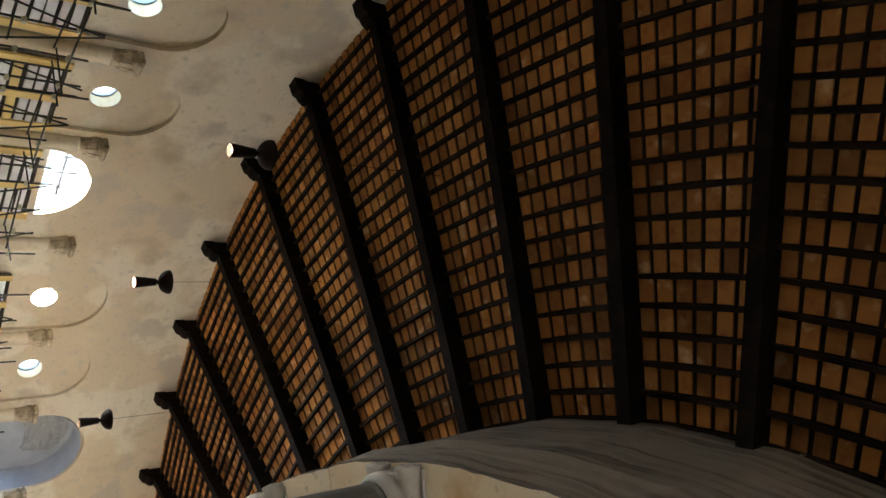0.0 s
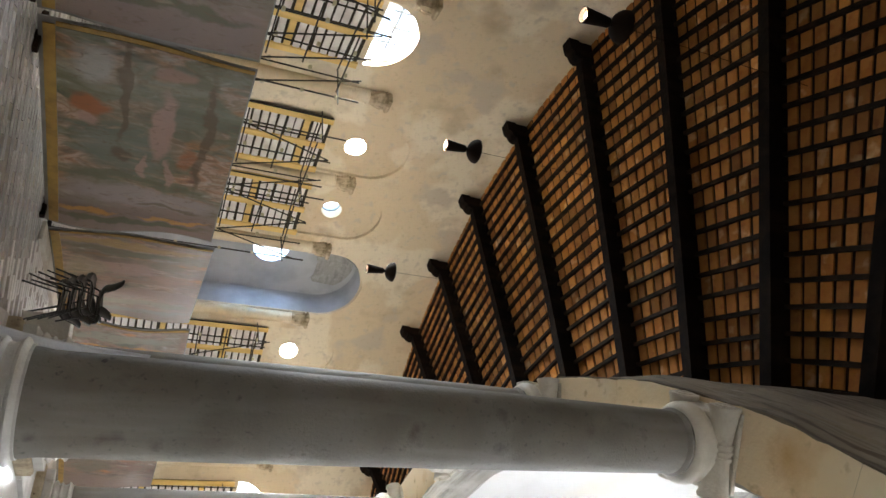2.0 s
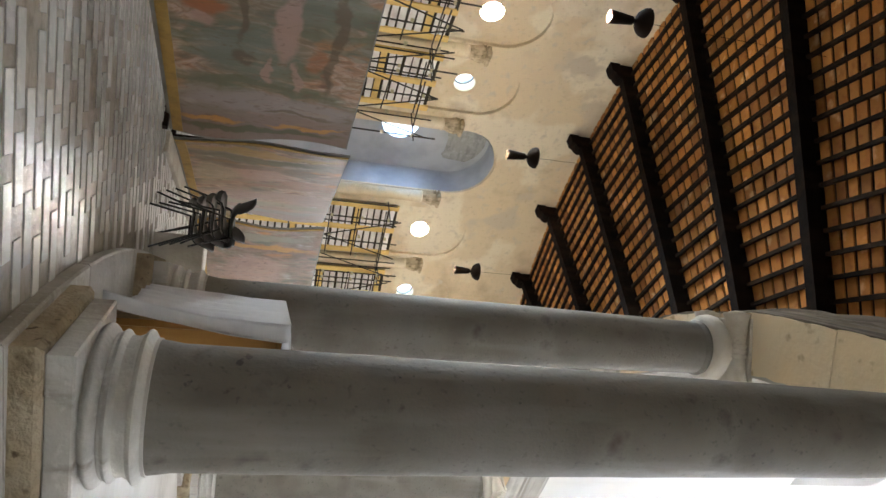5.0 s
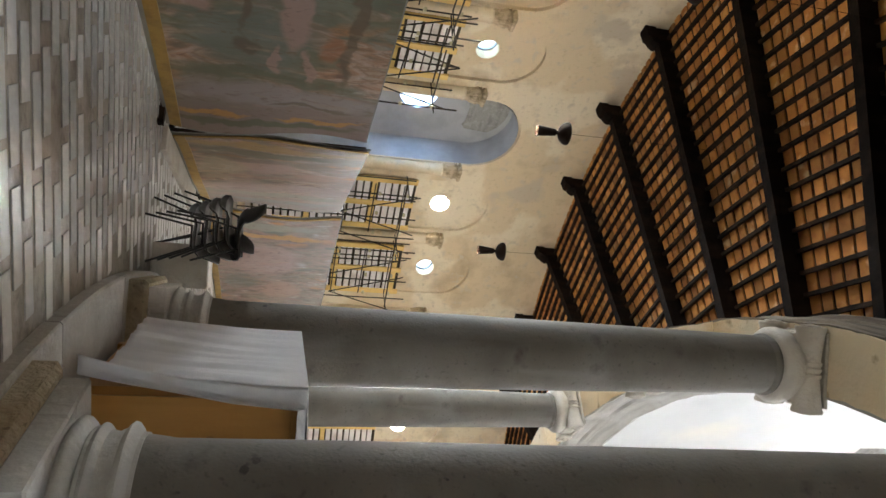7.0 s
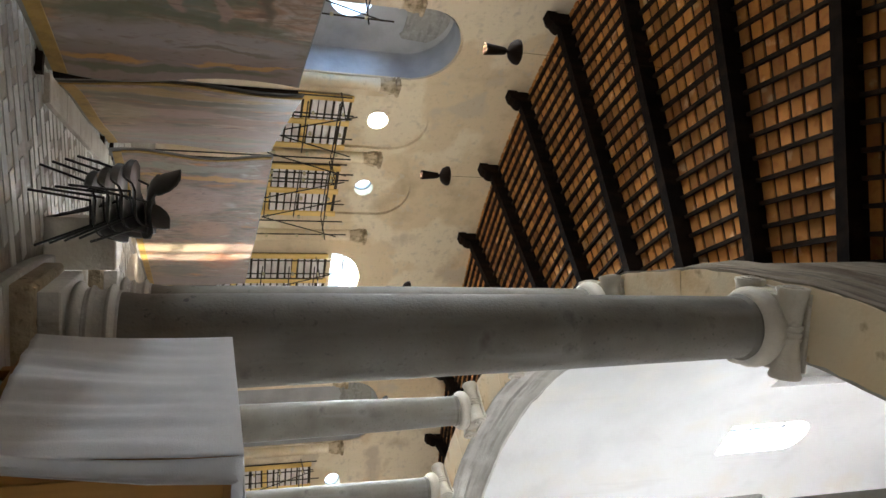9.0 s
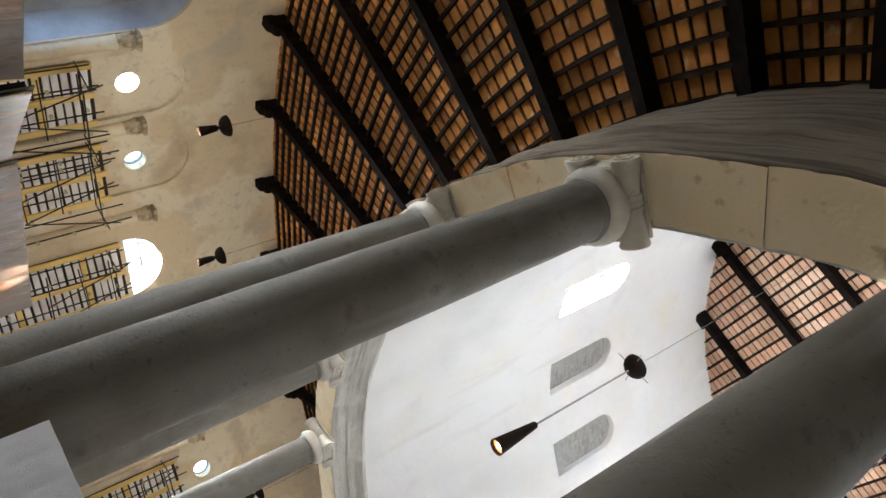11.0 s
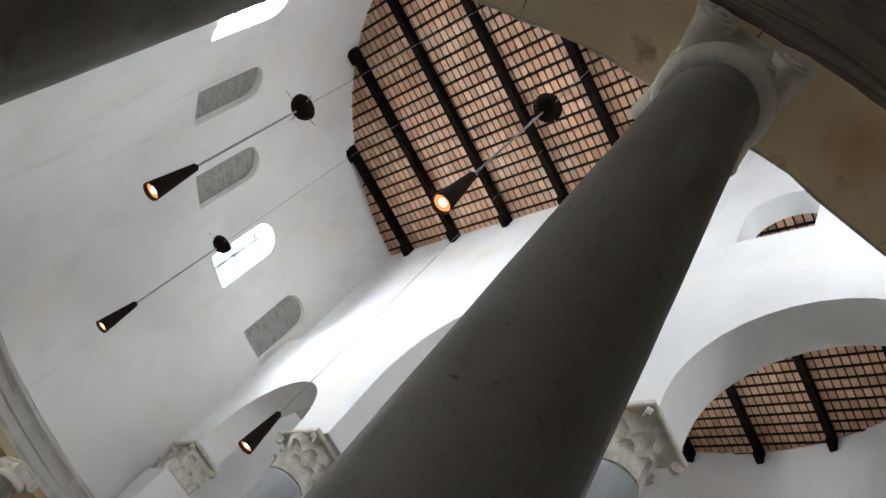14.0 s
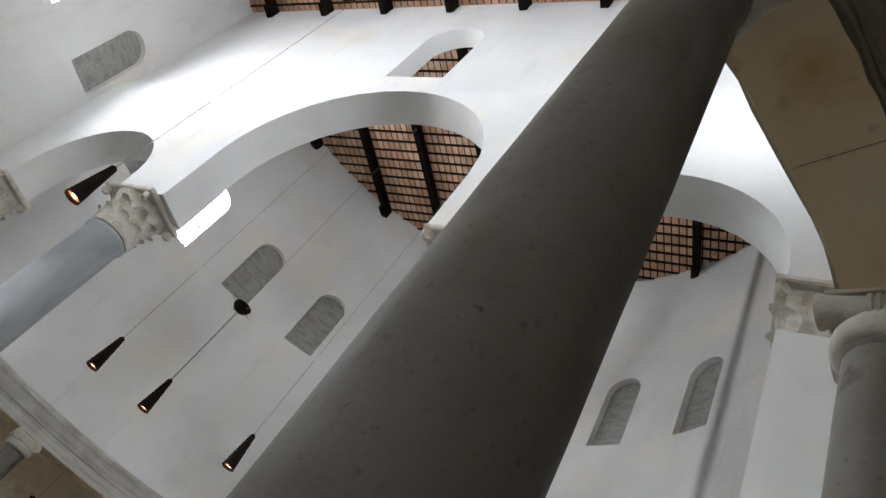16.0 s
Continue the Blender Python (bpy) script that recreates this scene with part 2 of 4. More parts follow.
def painted(name, seed, tones, length, shapes):
    """A faded fresco copy: soft figures and bands of many colours."""
    m = bpy.data.materials.new(name)
    m.use_nodes = True
    nt = m.node_tree
    b = nt.nodes["Principled BSDF"]
    b.inputs["Roughness"].default_value = 0.55
    tc = nt.nodes.new("ShaderNodeTexCoord")
    mp = nt.nodes.new("ShaderNodeMapping")
    mp.inputs["Scale"].default_value = (0.55, 1.3, 1.0)
    mp.inputs["Location"].default_value = (seed * 3.7, seed * 1.3, seed * 2.1)
    nt.links.new(tc.outputs["Object"], mp.inputs["Vector"])
    def cloud(scale, detail, bend):
        t = nt.nodes.new("ShaderNodeTexNoise")
        t.inputs["Scale"].default_value, t.inputs["Detail"].default_value, t.inputs["Distortion"].default_value = scale, detail, bend
        nt.links.new(mp.outputs[0], t.inputs["Vector"])
        return t.outputs["Fac"]

    def tints(fac, row):
        q = nt.nodes.new("ShaderNodeValToRGB")
        els = q.color_ramp.elements
        for i, (p, c) in enumerate(row):
            e = els[i] if i < 2 else els.new(p)
            e.position, e.color = p, (*c, 1)
        nt.links.new(fac, q.inputs["Fac"])
        return q.outputs[0]

    def blend(fac, low, high, a, b):
        r = nt.nodes.new("ShaderNodeMapRange")
        r.inputs["From Min"].default_value, r.inputs["From Max"].default_value = low, high
        nt.links.new(fac, r.inputs["Value"])
        x = nt.nodes.new("ShaderNodeMix")
        x.data_type = "RGBA"
        nt.links.new(r.outputs[0], x.inputs["Factor"])
        nt.links.new(a, x.inputs["A"])
        if isinstance(b, tuple):
            x.inputs["B"].default_value = b
        else:
            nt.links.new(b, x.inputs["B"])
        return x.outputs["Result"]

    n = nt.nodes.new("ShaderNodeTexNoise")
    n.inputs["Scale"].default_value, n.inputs["Detail"].default_value = 1.5, 6
    nt.links.new(mp.outputs[0], n.inputs["Vector"])
    land = tints(cloud(1.3, 5, 0.6), tones[0])
    forms = tints(cloud(3.2, 6, 1.2), tones[1])
    both = blend(cloud(1.9, 2, 0.9), 0.50, 0.56, land, forms)
    both = blend(cloud(7.0, 3, 1.0), 0.55, 0.95, both, (0.10, 0.075, 0.05, 1))
    both = blend(cloud(5.0, 6, 0.5), 0.60, 0.78, both, (0.42, 0.38, 0.32, 1))
    both = blend(cloud(2.7, 3, 0.4), 0.60, 0.76, both, (0.46, 0.17, 0.035, 1))
    both = blend(cloud(2.2, 4, 0.7), 0.60, 0.72, both, (0.10, 0.11, 0.075, 1))
    both = blend(cloud(3.6, 3, 0.3), 0.58, 0.76, both, (0.055, 0.045, 0.025, 1))
    both = blend(cloud(11.0, 6, 0.8), 0.52, 0.80, both, (0.16, 0.12, 0.07, 1))
    # towards one end the picture fades to bare pinkish plaster
    sp = nt.nodes.new("ShaderNodeSeparateXYZ")
    nt.links.new(tc.outputs["Object"], sp.inputs[0])
    ad = nt.nodes.new("ShaderNodeMath")
    ad.operation = "MULTIPLY_ADD"
    nt.links.new(n.outputs["Fac"], ad.inputs[0])
    ad.inputs[1].default_value = 1.2
    nt.links.new(sp.outputs[1], ad.inputs[2])
    r2 = nt.nodes.new("ShaderNodeMapRange")
    r2.inputs["From Min"].default_value, r2.inputs["From Max"].default_value = length - 0.75, length + 0.15
    nt.links.new(ad.outputs[0], r2.inputs["Value"])
    x2 = nt.nodes.new("ShaderNodeMix")
    x2.data_type = "RGBA"
    nt.links.new(r2.outputs[0], x2.inputs["Factor"])
    nt.links.new(both, x2.inputs["A"])
    x2.inputs["B"].default_value = (0.215, 0.15, 0.12, 1)
    out = x2.outputs["Result"]
    # soft painted shapes: centre up and along, half sizes, colour, strength
    bend = nt.nodes.new("ShaderNodeTexNoise")
    bend.inputs["Scale"].default_value, bend.inputs["Detail"].default_value = 3.0, 5
    nt.links.new(tc.outputs["Object"], bend.inputs["Vector"])
    wob = nt.nodes.new("ShaderNodeVectorMath")
    wob.operation = "MULTIPLY_ADD"
    nt.links.new(bend.outputs["Color"], wob.inputs[0])
    wob.inputs[1].default_value = (0.30, 0.36, 0.0)
    nt.links.new(tc.outputs["Object"], wob.inputs[2])
    for cx, cy, hx, hy, colour, most in shapes:
        q = nt.nodes.new("ShaderNodeMapping")
        q.inputs["Scale"].default_value = (1 / hx, 1 / hy, 0.0)
        q.inputs["Location"].default_value = (-(cx + 0.15) / hx, -(cy + 0.18) / hy, 0.0)
        nt.links.new(wob.outputs[0], q.inputs["Vector"])
        far = nt.nodes.new("ShaderNodeVectorMath")
        far.operation = "LENGTH"
        nt.links.new(q.outputs[0], far.inputs[0])
        r3 = nt.nodes.new("ShaderNodeMapRange")
        r3.inputs["From Min"].default_value, r3.inputs["From Max"].default_value = 0.75, 1.15
        r3.inputs["To Min"].default_value, r3.inputs["To Max"].default_value = most, 0.0
        nt.links.new(far.outputs["Value"], r3.inputs["Value"])
        x3 = nt.nodes.new("ShaderNodeMix")
        x3.data_type = "RGBA"
        nt.links.new(r3.outputs[0], x3.inputs["Factor"])
        nt.links.new(out, x3.inputs["A"])
        x3.inputs["B"].default_value = (*colour, 1)
        out = x3.outputs["Result"]
    out = blend(cloud(9.0, 7, 1.4), 0.56, 0.80, out, (0.13, 0.08, 0.04, 1))
    out = blend(cloud(4.5, 7, 0.6), 0.62, 0.76, out, (0.27, 0.20, 0.13, 1))
    nt.links.new(out, b.inputs["Base Color"])
    return m


# ---- mesh helpers ----
class Geo:
    def __init__(self):
        self.v, self.f = [], []

    def add(self, verts, faces):
        o = len(self.v)
        self.v += [tuple(p) for p in verts]
        self.f += [tuple(i + o for i in f) for f in faces]
        return self

    def box(self, m, sx, sy, sz):
        """Box centred on m, of full sizes."""
        c = [m @ Vector((sx * x / 2, sy * y / 2, sz * z / 2)) for z in (-1, 1) for x, y in ((-1, -1), (1, -1), (1, 1), (-1, 1))]
        return self.add(c, [(3, 2, 1, 0), (4, 5, 6, 7), (0, 1, 5, 4), (1, 2, 6, 5), (2, 3, 7, 6), (3, 0, 4, 7)])

    def chamfer(self, m, sx, sy, sz, c):
        """Box with its top and bottom rims cut by c."""
        rings = [(-sz / 2, c), (-sz / 2 + c, 0), (sz / 2 - c, 0), (sz / 2, c)]
        v = []
        for z, d in rings:
            a, b = sx / 2 - d, sy / 2 - d
            v += [m @ Vector(p) for p in ((-a, -b, z), (a, -b, z), (a, b, z), (-a, b, z))]
        f = [(3, 2, 1, 0), (12, 13, 14, 15)]
        for k in range(3):
            f += [(4 * k + i, 4 * k + (i + 1) % 4, 4 * k + 4 + (i + 1) % 4, 4 * k + 4 + i) for i in range(4)]
        return self.add(v, f)

    def lathe(self, profile, n=32, m=Matrix(), cap=True):
        v = [m @ Vector((r * math.cos(2 * math.pi * i / n), r * math.sin(2 * math.pi * i / n), z)) for r, z in profile for i in range(n)]
        f = [(k * n + i, k * n + (i + 1) % n, (k + 1) * n + (i + 1) % n, (k + 1) * n + i) for k in range(len(profile) - 1) for i in range(n)]
        if cap:
            f += [tuple(reversed(range(n))), tuple(range((len(profile) - 1) * n, len(profile) * n))]
        return self.add(v, f)

    def tube(self, a, b, r, n=8, r2=None):
        a, b = Vector(a), Vector(b)
        d = b - a
        m = Matrix.Translation(a) @ d.to_track_quat("Z", "Y").to_matrix().to_4x4()
        return self.lathe([(r, 0), (r if r2 is None else r2, d.length)], n, m)

    def arc(self, profile, th0, th1, n):
        """A closed profile of (r, z) swept round the centre."""
        k = len(profile)
        v = [polar(r, th0 + (th1 - th0) * i / n, z) for i in range(n + 1) for r, z in profile]
        f = [(i * k + j, (i + 1) * k + j, (i + 1) * k + (j + 1) % k, i * k + (j + 1) % k) for i in range(n) for j in range(k)]
        if abs(abs(th1 - th0) - 360) > 0.01:
            f += [tuple(reversed(range(k))), tuple(range(n * k, (n + 1) * k))]
        return self.add(v, f)


def link(name, geo, material, parent=None, smooth=False, label=""):
    me = bpy.data.meshes.new(name)
    me.from_pydata([tuple(p) for p in geo.v], [], geo.f)
    bm = bmesh.new()
    bm.from_mesh(me)
    bmesh.ops.recalc_face_normals(bm, faces=bm.faces)
    bm.to_mesh(me)
    bm.free()
    if smooth:
        me.polygons.foreach_set("use_smooth", [True] * len(me.polygons))
        me.set_sharp_from_angle(angle=radians(38))
    me.materials.append(material)
    ob = new(name, me)
    if parent is not None:
        ob.parent = parent
    if label:
        ob["label"] = label
    return ob


def empty(name, m=Matrix(), **tags):
    e = new(name)
    e.matrix_basis = m
    return tagged(e, **tags)


def spans(op, mps):
    """Opening: centre, half width, edges of its lower and upper rim along s."""
    c, hw, kind = op["c"], op["hw"], op["kind"]

    def rim(s):
        u = max(-hw, min(hw, (s - c) * mps))
        bow = math.sqrt(max(0.0, hw * hw - u * u))
        if kind == "arch":
            return op["zb"], op["zs"] + bow
        if kind == "oculus":
            return op["zb"] - bow, op["zb"] + bow
        if kind == "lunette":
            return op["zb"], op["zb"] + bow
        return op["zb"], op["zs"]
    return c - hw / mps, c + hw / mps, rim


def pierced(place, s0, s1, z0, z1, ops, step, mps):
    """A wall along s between z0 and z1 with openings right through; place(s, z, side) gives points of its two faces."""
    info = sorted([spans(o, mps) for o in ops], key=lambda q: q[0])
    cuts = set()
    n = max(1, int(round((s1 - s0) / step)))
    for i in range(n + 1):
        s = s0 + (s1 - s0) * i / n
        if not any(a + 1e-4 < s < b - 1e-4 for a, b, _ in info):
            cuts.add(round(s, 5))
    for a, b, _ in info:
        for i in range(17):
            cuts.add(round((a + b) / 2 - (b - a) / 2 * math.cos(math.pi * i / 16), 5))
    cuts = sorted(c for c in cuts if s0 - 1e-6 <= c <= s1 + 1e-6)
    g = Geo()

    def quad(a, b, c, d):
        g.add([a, b, c, d], [(0, 1, 2, 3)])

    def slab(sa, sb, la, lb, ha, hb):
        if ha - la < 1e-5 and hb - lb < 1e-5:
            return
        for side in (0, 1):
            quad(place(sa, la, side), place(sb, lb, side), place(sb, hb, side), place(sa, ha, side))
    for sa, sb in zip(cuts, cuts[1:]):
        hole = next((q for q in info if q[0] - 1e-4 <= sa and sb <= q[1] + 1e-4), None)
        if hole is None:
            slab(sa, sb, z0, z0, z1, z1)
        else:
            (la, ha), (lb, hb) = hole[2](sa), hole[2](sb)
            slab(sa, sb, z0, z0, la, lb)
            slab(sa, sb, ha, hb, z1, z1)
            if la > z0 + 1e-3 or lb > z0 + 1e-3:
                quad(place(sa, la, 0), place(sb, lb, 0), place(sb, lb, 1), place(sa, la, 1))
            quad(place(sa, ha, 0), place(sb, hb, 0), place(sb, hb, 1), place(sa, ha, 1))
        if hole is None or la > z0 + 1e-3:
            quad(place(sa, z0, 0), place(sb, z0, 0), place(sb, z0, 1), place(sa, z0, 1))
        quad(place(sa, z1, 0), place(sb, z1, 0), place(sb, z1, 1), place(sa, z1, 1))
    for a, b, rim in info:
        for s in (a, b):
            lo, hi = rim(s)
            if hi - lo > 1e-3:
                quad(place(s, lo, 0), place(s, hi, 0), place(s, hi, 1), place(s, lo, 1))
    for s in (s0, s1):
        quad(place(s, z0, 0), place(s, z1, 0), place(s, z1, 1), place(s, z0, 1))
    return g


def weld(ob):
    bm = bmesh.new()
    bm.from_mesh(ob.data)
    bmesh.ops.remove_doubles(bm, verts=bm.verts, dist=1e-4)
    bmesh.ops.recalc_face_normals(bm, faces=bm.faces)
    bm.to_mesh(ob.data)
    bm.free()
    ob.data.polygons.foreach_set("use_smooth", [True] * len(ob.data.polygons))
    ob.data.set_sharp_from_angle(angle=radians(30))
    return ob


def area_lamp(name, m, sx, sy, watts, colour):
    l = bpy.data.lights.new(name, "AREA")
    l.shape, l.size, l.size_y, l.energy, l.color = "RECTANGLE", sx, sy, watts, colour
    ob = new(name, l)
    ob.matrix_basis = m
    return ob


def facing(p, target):
    return look(p, target)


# ---- ground ----
g = Geo()
g.arc([(0.01, 0), (24, 0), (24, -0.3), (0.01, -0.3)], 0, 360, 72)
floor_ob = tagged(link("floor", g, M_FLOOR), label="worn brown mortar floor set with marble strips", category="floor", kind="structure")

# Unseen disc inside the ring, added pale to bounce light onto the walls.
g = Geo()
g.arc([(0.01, 0.012), (10.7, 0.012), (10.7, 0.0), (0.01, 0.0)], 0, 360, 72)
tagged(link("floor_drum", g, M_BOUNCEFLOOR), label="unseen pale floor inside the ring that bounces light", category="floor", kind="structure")
for i in range(44):
    g = Geo()
    a = i * 360 / 44 + 3.0
    g.arc([(10.70, 0.0), (11.80, 0.0), (11.80, 0.085), (11.785, 0.10), (10.72, 0.10), (10.70, 0.085)], a + 0.04, a + 360 / 44 - 0.04, 4)
    tagged(link("kerb", g, M_BASE), label="low worn stone kerb under the columns", category="kerb", kind="structure")

# ---- outer wall with its blind arches, round windows and lunettes ----
BAYS = [(173.0, "niche"), (165.0, "oc"), (157.5, "oc"), (149.7, "lun"), (139.15, "oc"), (132.3, "oc"), (124.1, "niche"), (116.3, "oc"), (109.0, "oc"), (98.6, "lun"),
        (90.6, "oc"), (82.8, "niche"), (75.0, "oc"), (67.8, "oc"), (61.0, "lun"), (52.0, "oc"), (44.0, "oc"), (36.0, "niche"), (28, "oc"), (20, "oc"), (11, "lun"), (2, "oc"), (-6, "oc"), (-14, "niche"),
        (-22, "oc"), (-31, "oc"), (-41, "lun"), (-50, "oc"), (-58, "oc"), (-66, "niche"), (-74, "oc"), (-82, "oc"), (-92, "lun"), (-101, "oc"), (-109, "oc"), (-117, "niche"), (-125, "oc"), (-133, "oc"), (-142, "lun"), (-151, "oc"), (-159, "oc"), (-168, "niche"), (-178, "lun")]
BAYS = [(th - 0.3 if kind == "oc" else th, kind) for th, kind in BAYS]
MPS = radians(1) * RO
ops_front, ops_back = [], []
for th, kind in BAYS:
    if kind == "oc":
        ops_front.append(dict(c=-th, hw=0.98, kind="arch", zb=0.15, zs=6.63))
        ops_back.append(dict(c=-th, hw=0.30, kind="oculus", zb=6.10))
    elif kind == "lun":
        ops_front.append(dict(c=-th, hw=1.02, kind="lunette", zb=5.38))
        ops_back.append(dict(c=-th, hw=0.98, kind="lunette", zb=5.40))
    else:
        ops_front.append(dict(c=-th, hw=1.22, kind="arch", zb=0.15, zs=6.62))
        ops_back.append(dict(c=-th, hw=1.22, kind="arch", zb=0.15, zs=6.55))
# s runs against the angle, so that it grows along the walk
S0, S1 = -176.0 - 8, 176.0
ops_front = [o for o in ops_front if -182 < o["c"] < 172]
ops_back = [o for o in ops_back if -182 < o["c"] < 172]
wall_o = weld(link("wall_outer", pierced(lambda s, z, k: polar(RO + (0.11 if k else 0.0), -s, z), S0, S1, 0.0, 10.6, ops_front, 1.6, MPS), M_OUTER))
tagged(wall_o, label="stained ochre plaster wall with shallow blind arches", category="wall", kind="structure")
wall_b = weld(link("wall_outer_back", pierced(lambda s, z, k: polar(RO + (0.75 if k else 0.112), -s, z), S0, S1, 0.0, 10.6, ops_back, 1.6, MPS), M_OUTER))
tagged(wall_b, label="ochre plaster field behind the blind arches", category="wall", kind="structure")

DAY = (0.85, 0.93, 1.0)
for n, (th, kind) in enumerate(BAYS):
    near = 40 < th < 170 or th < -115
    if kind == "oc":
        w = empty("round_window", label="small round window with a pale rim", category="window", group="round windows in the outer wall")
        rim = Geo()
        m = Matrix.Translation(polar(RO + 0.45, th, 6.10)) @ pose(0, 0, 0, 0, 90, th)
        rim.lathe([(0.27, -0.04), (0.31, -0.04), (0.31, 0.04), (0.27, 0.04), (0.27, -0.04)], 24, m, cap=False)
        link("rim", rim, M_WINFRAME, w, True)
        pane = Geo()
        pane.lathe([(0.275, -0.006), (0.275, 0.006)], 24, m)
        link("pane", pane, M_GLASS, w).visible_shadow = False
        if near:
            if n in (4, 7, 10) or th < 0:
                area_lamp("daylight", facing(polar(RO + 0.62, th, 6.10), polar(RO - 3, th, 3.4)), 0.62, 0.62, OUT_W * (0.02 if th < 0 else 0.04 if th > 160 else 0.10 if th > 155 else 0.5), DAY)
            else:
                area_lamp("daylight", facing(polar(RO + 0.60, th, 6.10), polar(RO - 3, th, 6.10)), 0.62, 0.62, 3.0, (0.48, 0.72, 1.0))
    elif kind == "lun":
        w = empty("lunette_window", label="bright half-round window with grey glazing bars", category="window", group="lunette windows in the outer wall")
        m = Matrix.Translation(polar(RO + 0.40, th, 5.40)) @ pose(0, 0, 0, 90, 0, th + 90)
        bars = Geo()
        for x in (-0.5, 0.0, 0.5):
            bars.box(m @ Matrix.Translation((x, math.sqrt(0.95 ** 2 - x * x) / 2, 0)), 0.07, math.sqrt(0.95 ** 2 - x * x), 0.04)
        bars.box(m @ Matrix.Translation((0, 0.46, 0)), 1.66, 0.07, 0.04)
        bars.box(m @ Matrix.Translation((0, 0.03, 0)), 1.94, 0.06, 0.06)
        link("glazing_bars", bars, M_WINFRAME, w)
        # splayed reveal; its blue tint stands in for skylight
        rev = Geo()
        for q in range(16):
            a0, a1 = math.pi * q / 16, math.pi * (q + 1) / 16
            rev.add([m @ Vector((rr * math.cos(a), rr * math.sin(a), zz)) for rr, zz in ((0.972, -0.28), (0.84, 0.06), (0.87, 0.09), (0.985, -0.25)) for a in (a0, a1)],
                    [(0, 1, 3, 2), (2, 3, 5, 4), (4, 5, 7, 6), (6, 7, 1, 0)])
        link("reveal", rev, M_REVEAL, w, True, "plaster reveal with blue skylight put in its colour")
        if near:
            area_lamp("daylight", facing(polar(RO + 0.82, th, 5.90), polar(RO - 3, th, 3.2)), 2.0, 1.05, OUT_W * (0.055 if th < 0 else 0.28 if th > 145 else 1.4), DAY)
    else:
        # a deep vaulted recess behind the wall
        nic = Geo()
        back = RO + 0.96
        prof = [(-1.212, 0.16)] + [(-1.212 * math.cos(math.pi * i / 24), 6.545 + 1.212 * math.sin(math.pi * i / 24)) for i in range(25)] + [(1.212, 0.16)]
        ax = polar(1, th)
        tn = Vector((-ax.y, ax.x, 0))
        k = len(prof)
        for d in (RO + 0.004, back):
            nic.v += [tuple(ax * d + tn * u + Vector((0, 0, z))) for u, z in prof]
        nic.f += [(i, i + 1, k + i + 1, k + i) for i in range(k - 1)]
        nic.f.append((0, k - 1, 2 * k - 1, k))
        tagged(link("niche", nic, M_NICHE, None, True), label="deep vaulted niche of blue-grey plaster", category="niche", kind="structure")
        hole = [dict(c=0.48, hw=0.56, kind="oculus", zb=4.86)] if 100 < th < 170 else []
        rear = weld(link("niche_back", pierced(lambda u, z, k: ax * (RO + (1.25 if k else 0.95)) + tn * u + Vector((0, 0, z)), -1.4, 1.4, 0.0, 8.1, hole, 0.7, 1.0), M_NICHE))
        tagged(rear, label="blue-grey niche back with a round window", category="niche", kind="structure")
        tym = Geo()
        rnd = random.Random(n)
        rim = [(0.14 + 1.02 * math.cos(math.pi * i / 20), 6.50 + 1.12 * math.sin(math.pi * i / 20)) for i in range(21)]
        rim = [(u, z) for u, z in rim if u > -0.72] + [(-0.70 + 0.1 * rnd.random() + 0.16 * i, 6.36 + rnd.uniform(-0.06, 0.10)) for i in range(11)]
        k = len(rim)
        for d in (RO + 0.90, RO + 0.948):
            tym.v += [tuple(ax * d + tn * u + Vector((0, 0, z))) for u, z in rim]
        tym.f += [tuple(range(k)), tuple(range(2 * k - 1, k - 1, -1))] + [(i, (i + 1) % k, k + (i + 1) % k, k + i) for i in range(k)]
        tagged(link("niche_rubble", tym, M_BLIND), label="rough grey rubble field in the niche head", category="niche", kind="structure")
        if hole:
            area_lamp("daylight", look(ax * (RO + 1.2) + tn * 0.48 + Vector((0, 0, 4.86)), ax * (RO - 2) - tn * 1.5 + Vector((0, 0, 4.3))), 1.0, 1.0, OUT_W * (0.01 if th > 160 else 0.03), (0.38, 0.62, 1.0))

# ---- ambulatory ceiling ----
UNEVEN = {0: 0.6, 1: 0.9, 2: 1.0, 3: 0.25, 4: -0.1, 5: 0.3, 6: 0.3, 7: 0.3, 8: 0.3}
RAFTERS = [168.9 - 8.1818 * k + UNEVEN.get(k, 0.2) for k in range(44)]
R_IN, R_OUT = 11.74, RO + 0.05
g = Geo()
rows = []
r = R_IN + 0.25
while r < RO:
    rows.append(r)
    r += 0.40
for k, th in enumerate(RAFTERS):
    nxt = RAFTERS[k + 1] if k < 43 else RAFTERS[0] - 360
    for r in rows:
        n = max(3, int(round((radians(8.18) * r - 0.26) / 0.262)))
        a0, a1 = nxt + math.degrees(0.10 / r), th - math.degrees(0.10 / r)
        for i in range(n):
            b0, b1 = a0 + (a1 - a0) * i / n, a0 + (a1 - a0) * (i + 1) / n
            e = math.degrees(0.034 / r)
            z = CEIL + 0.36 + random.uniform(-0.006, 0.008)
            q = [polar(rr, aa, z) for rr, aa in ((r - 0.17, b0 + e), (r - 0.17, b1 - e), (r + 0.17, b1 - e), (r + 0.17, b0 + e))]
            g.add(q + [p + Vector((0, 0, 0.03)) for p in q], [(3, 2, 1, 0), (0, 1, 5, 4), (1, 2, 6, 5), (2, 3, 7, 6), (3, 0, 4, 7)])
ceiling_tiles = tagged(link("ceiling", g, M_TILE), label="terracotta tiles laid between dark battens", category="ceiling", kind="structure")
g = Geo()
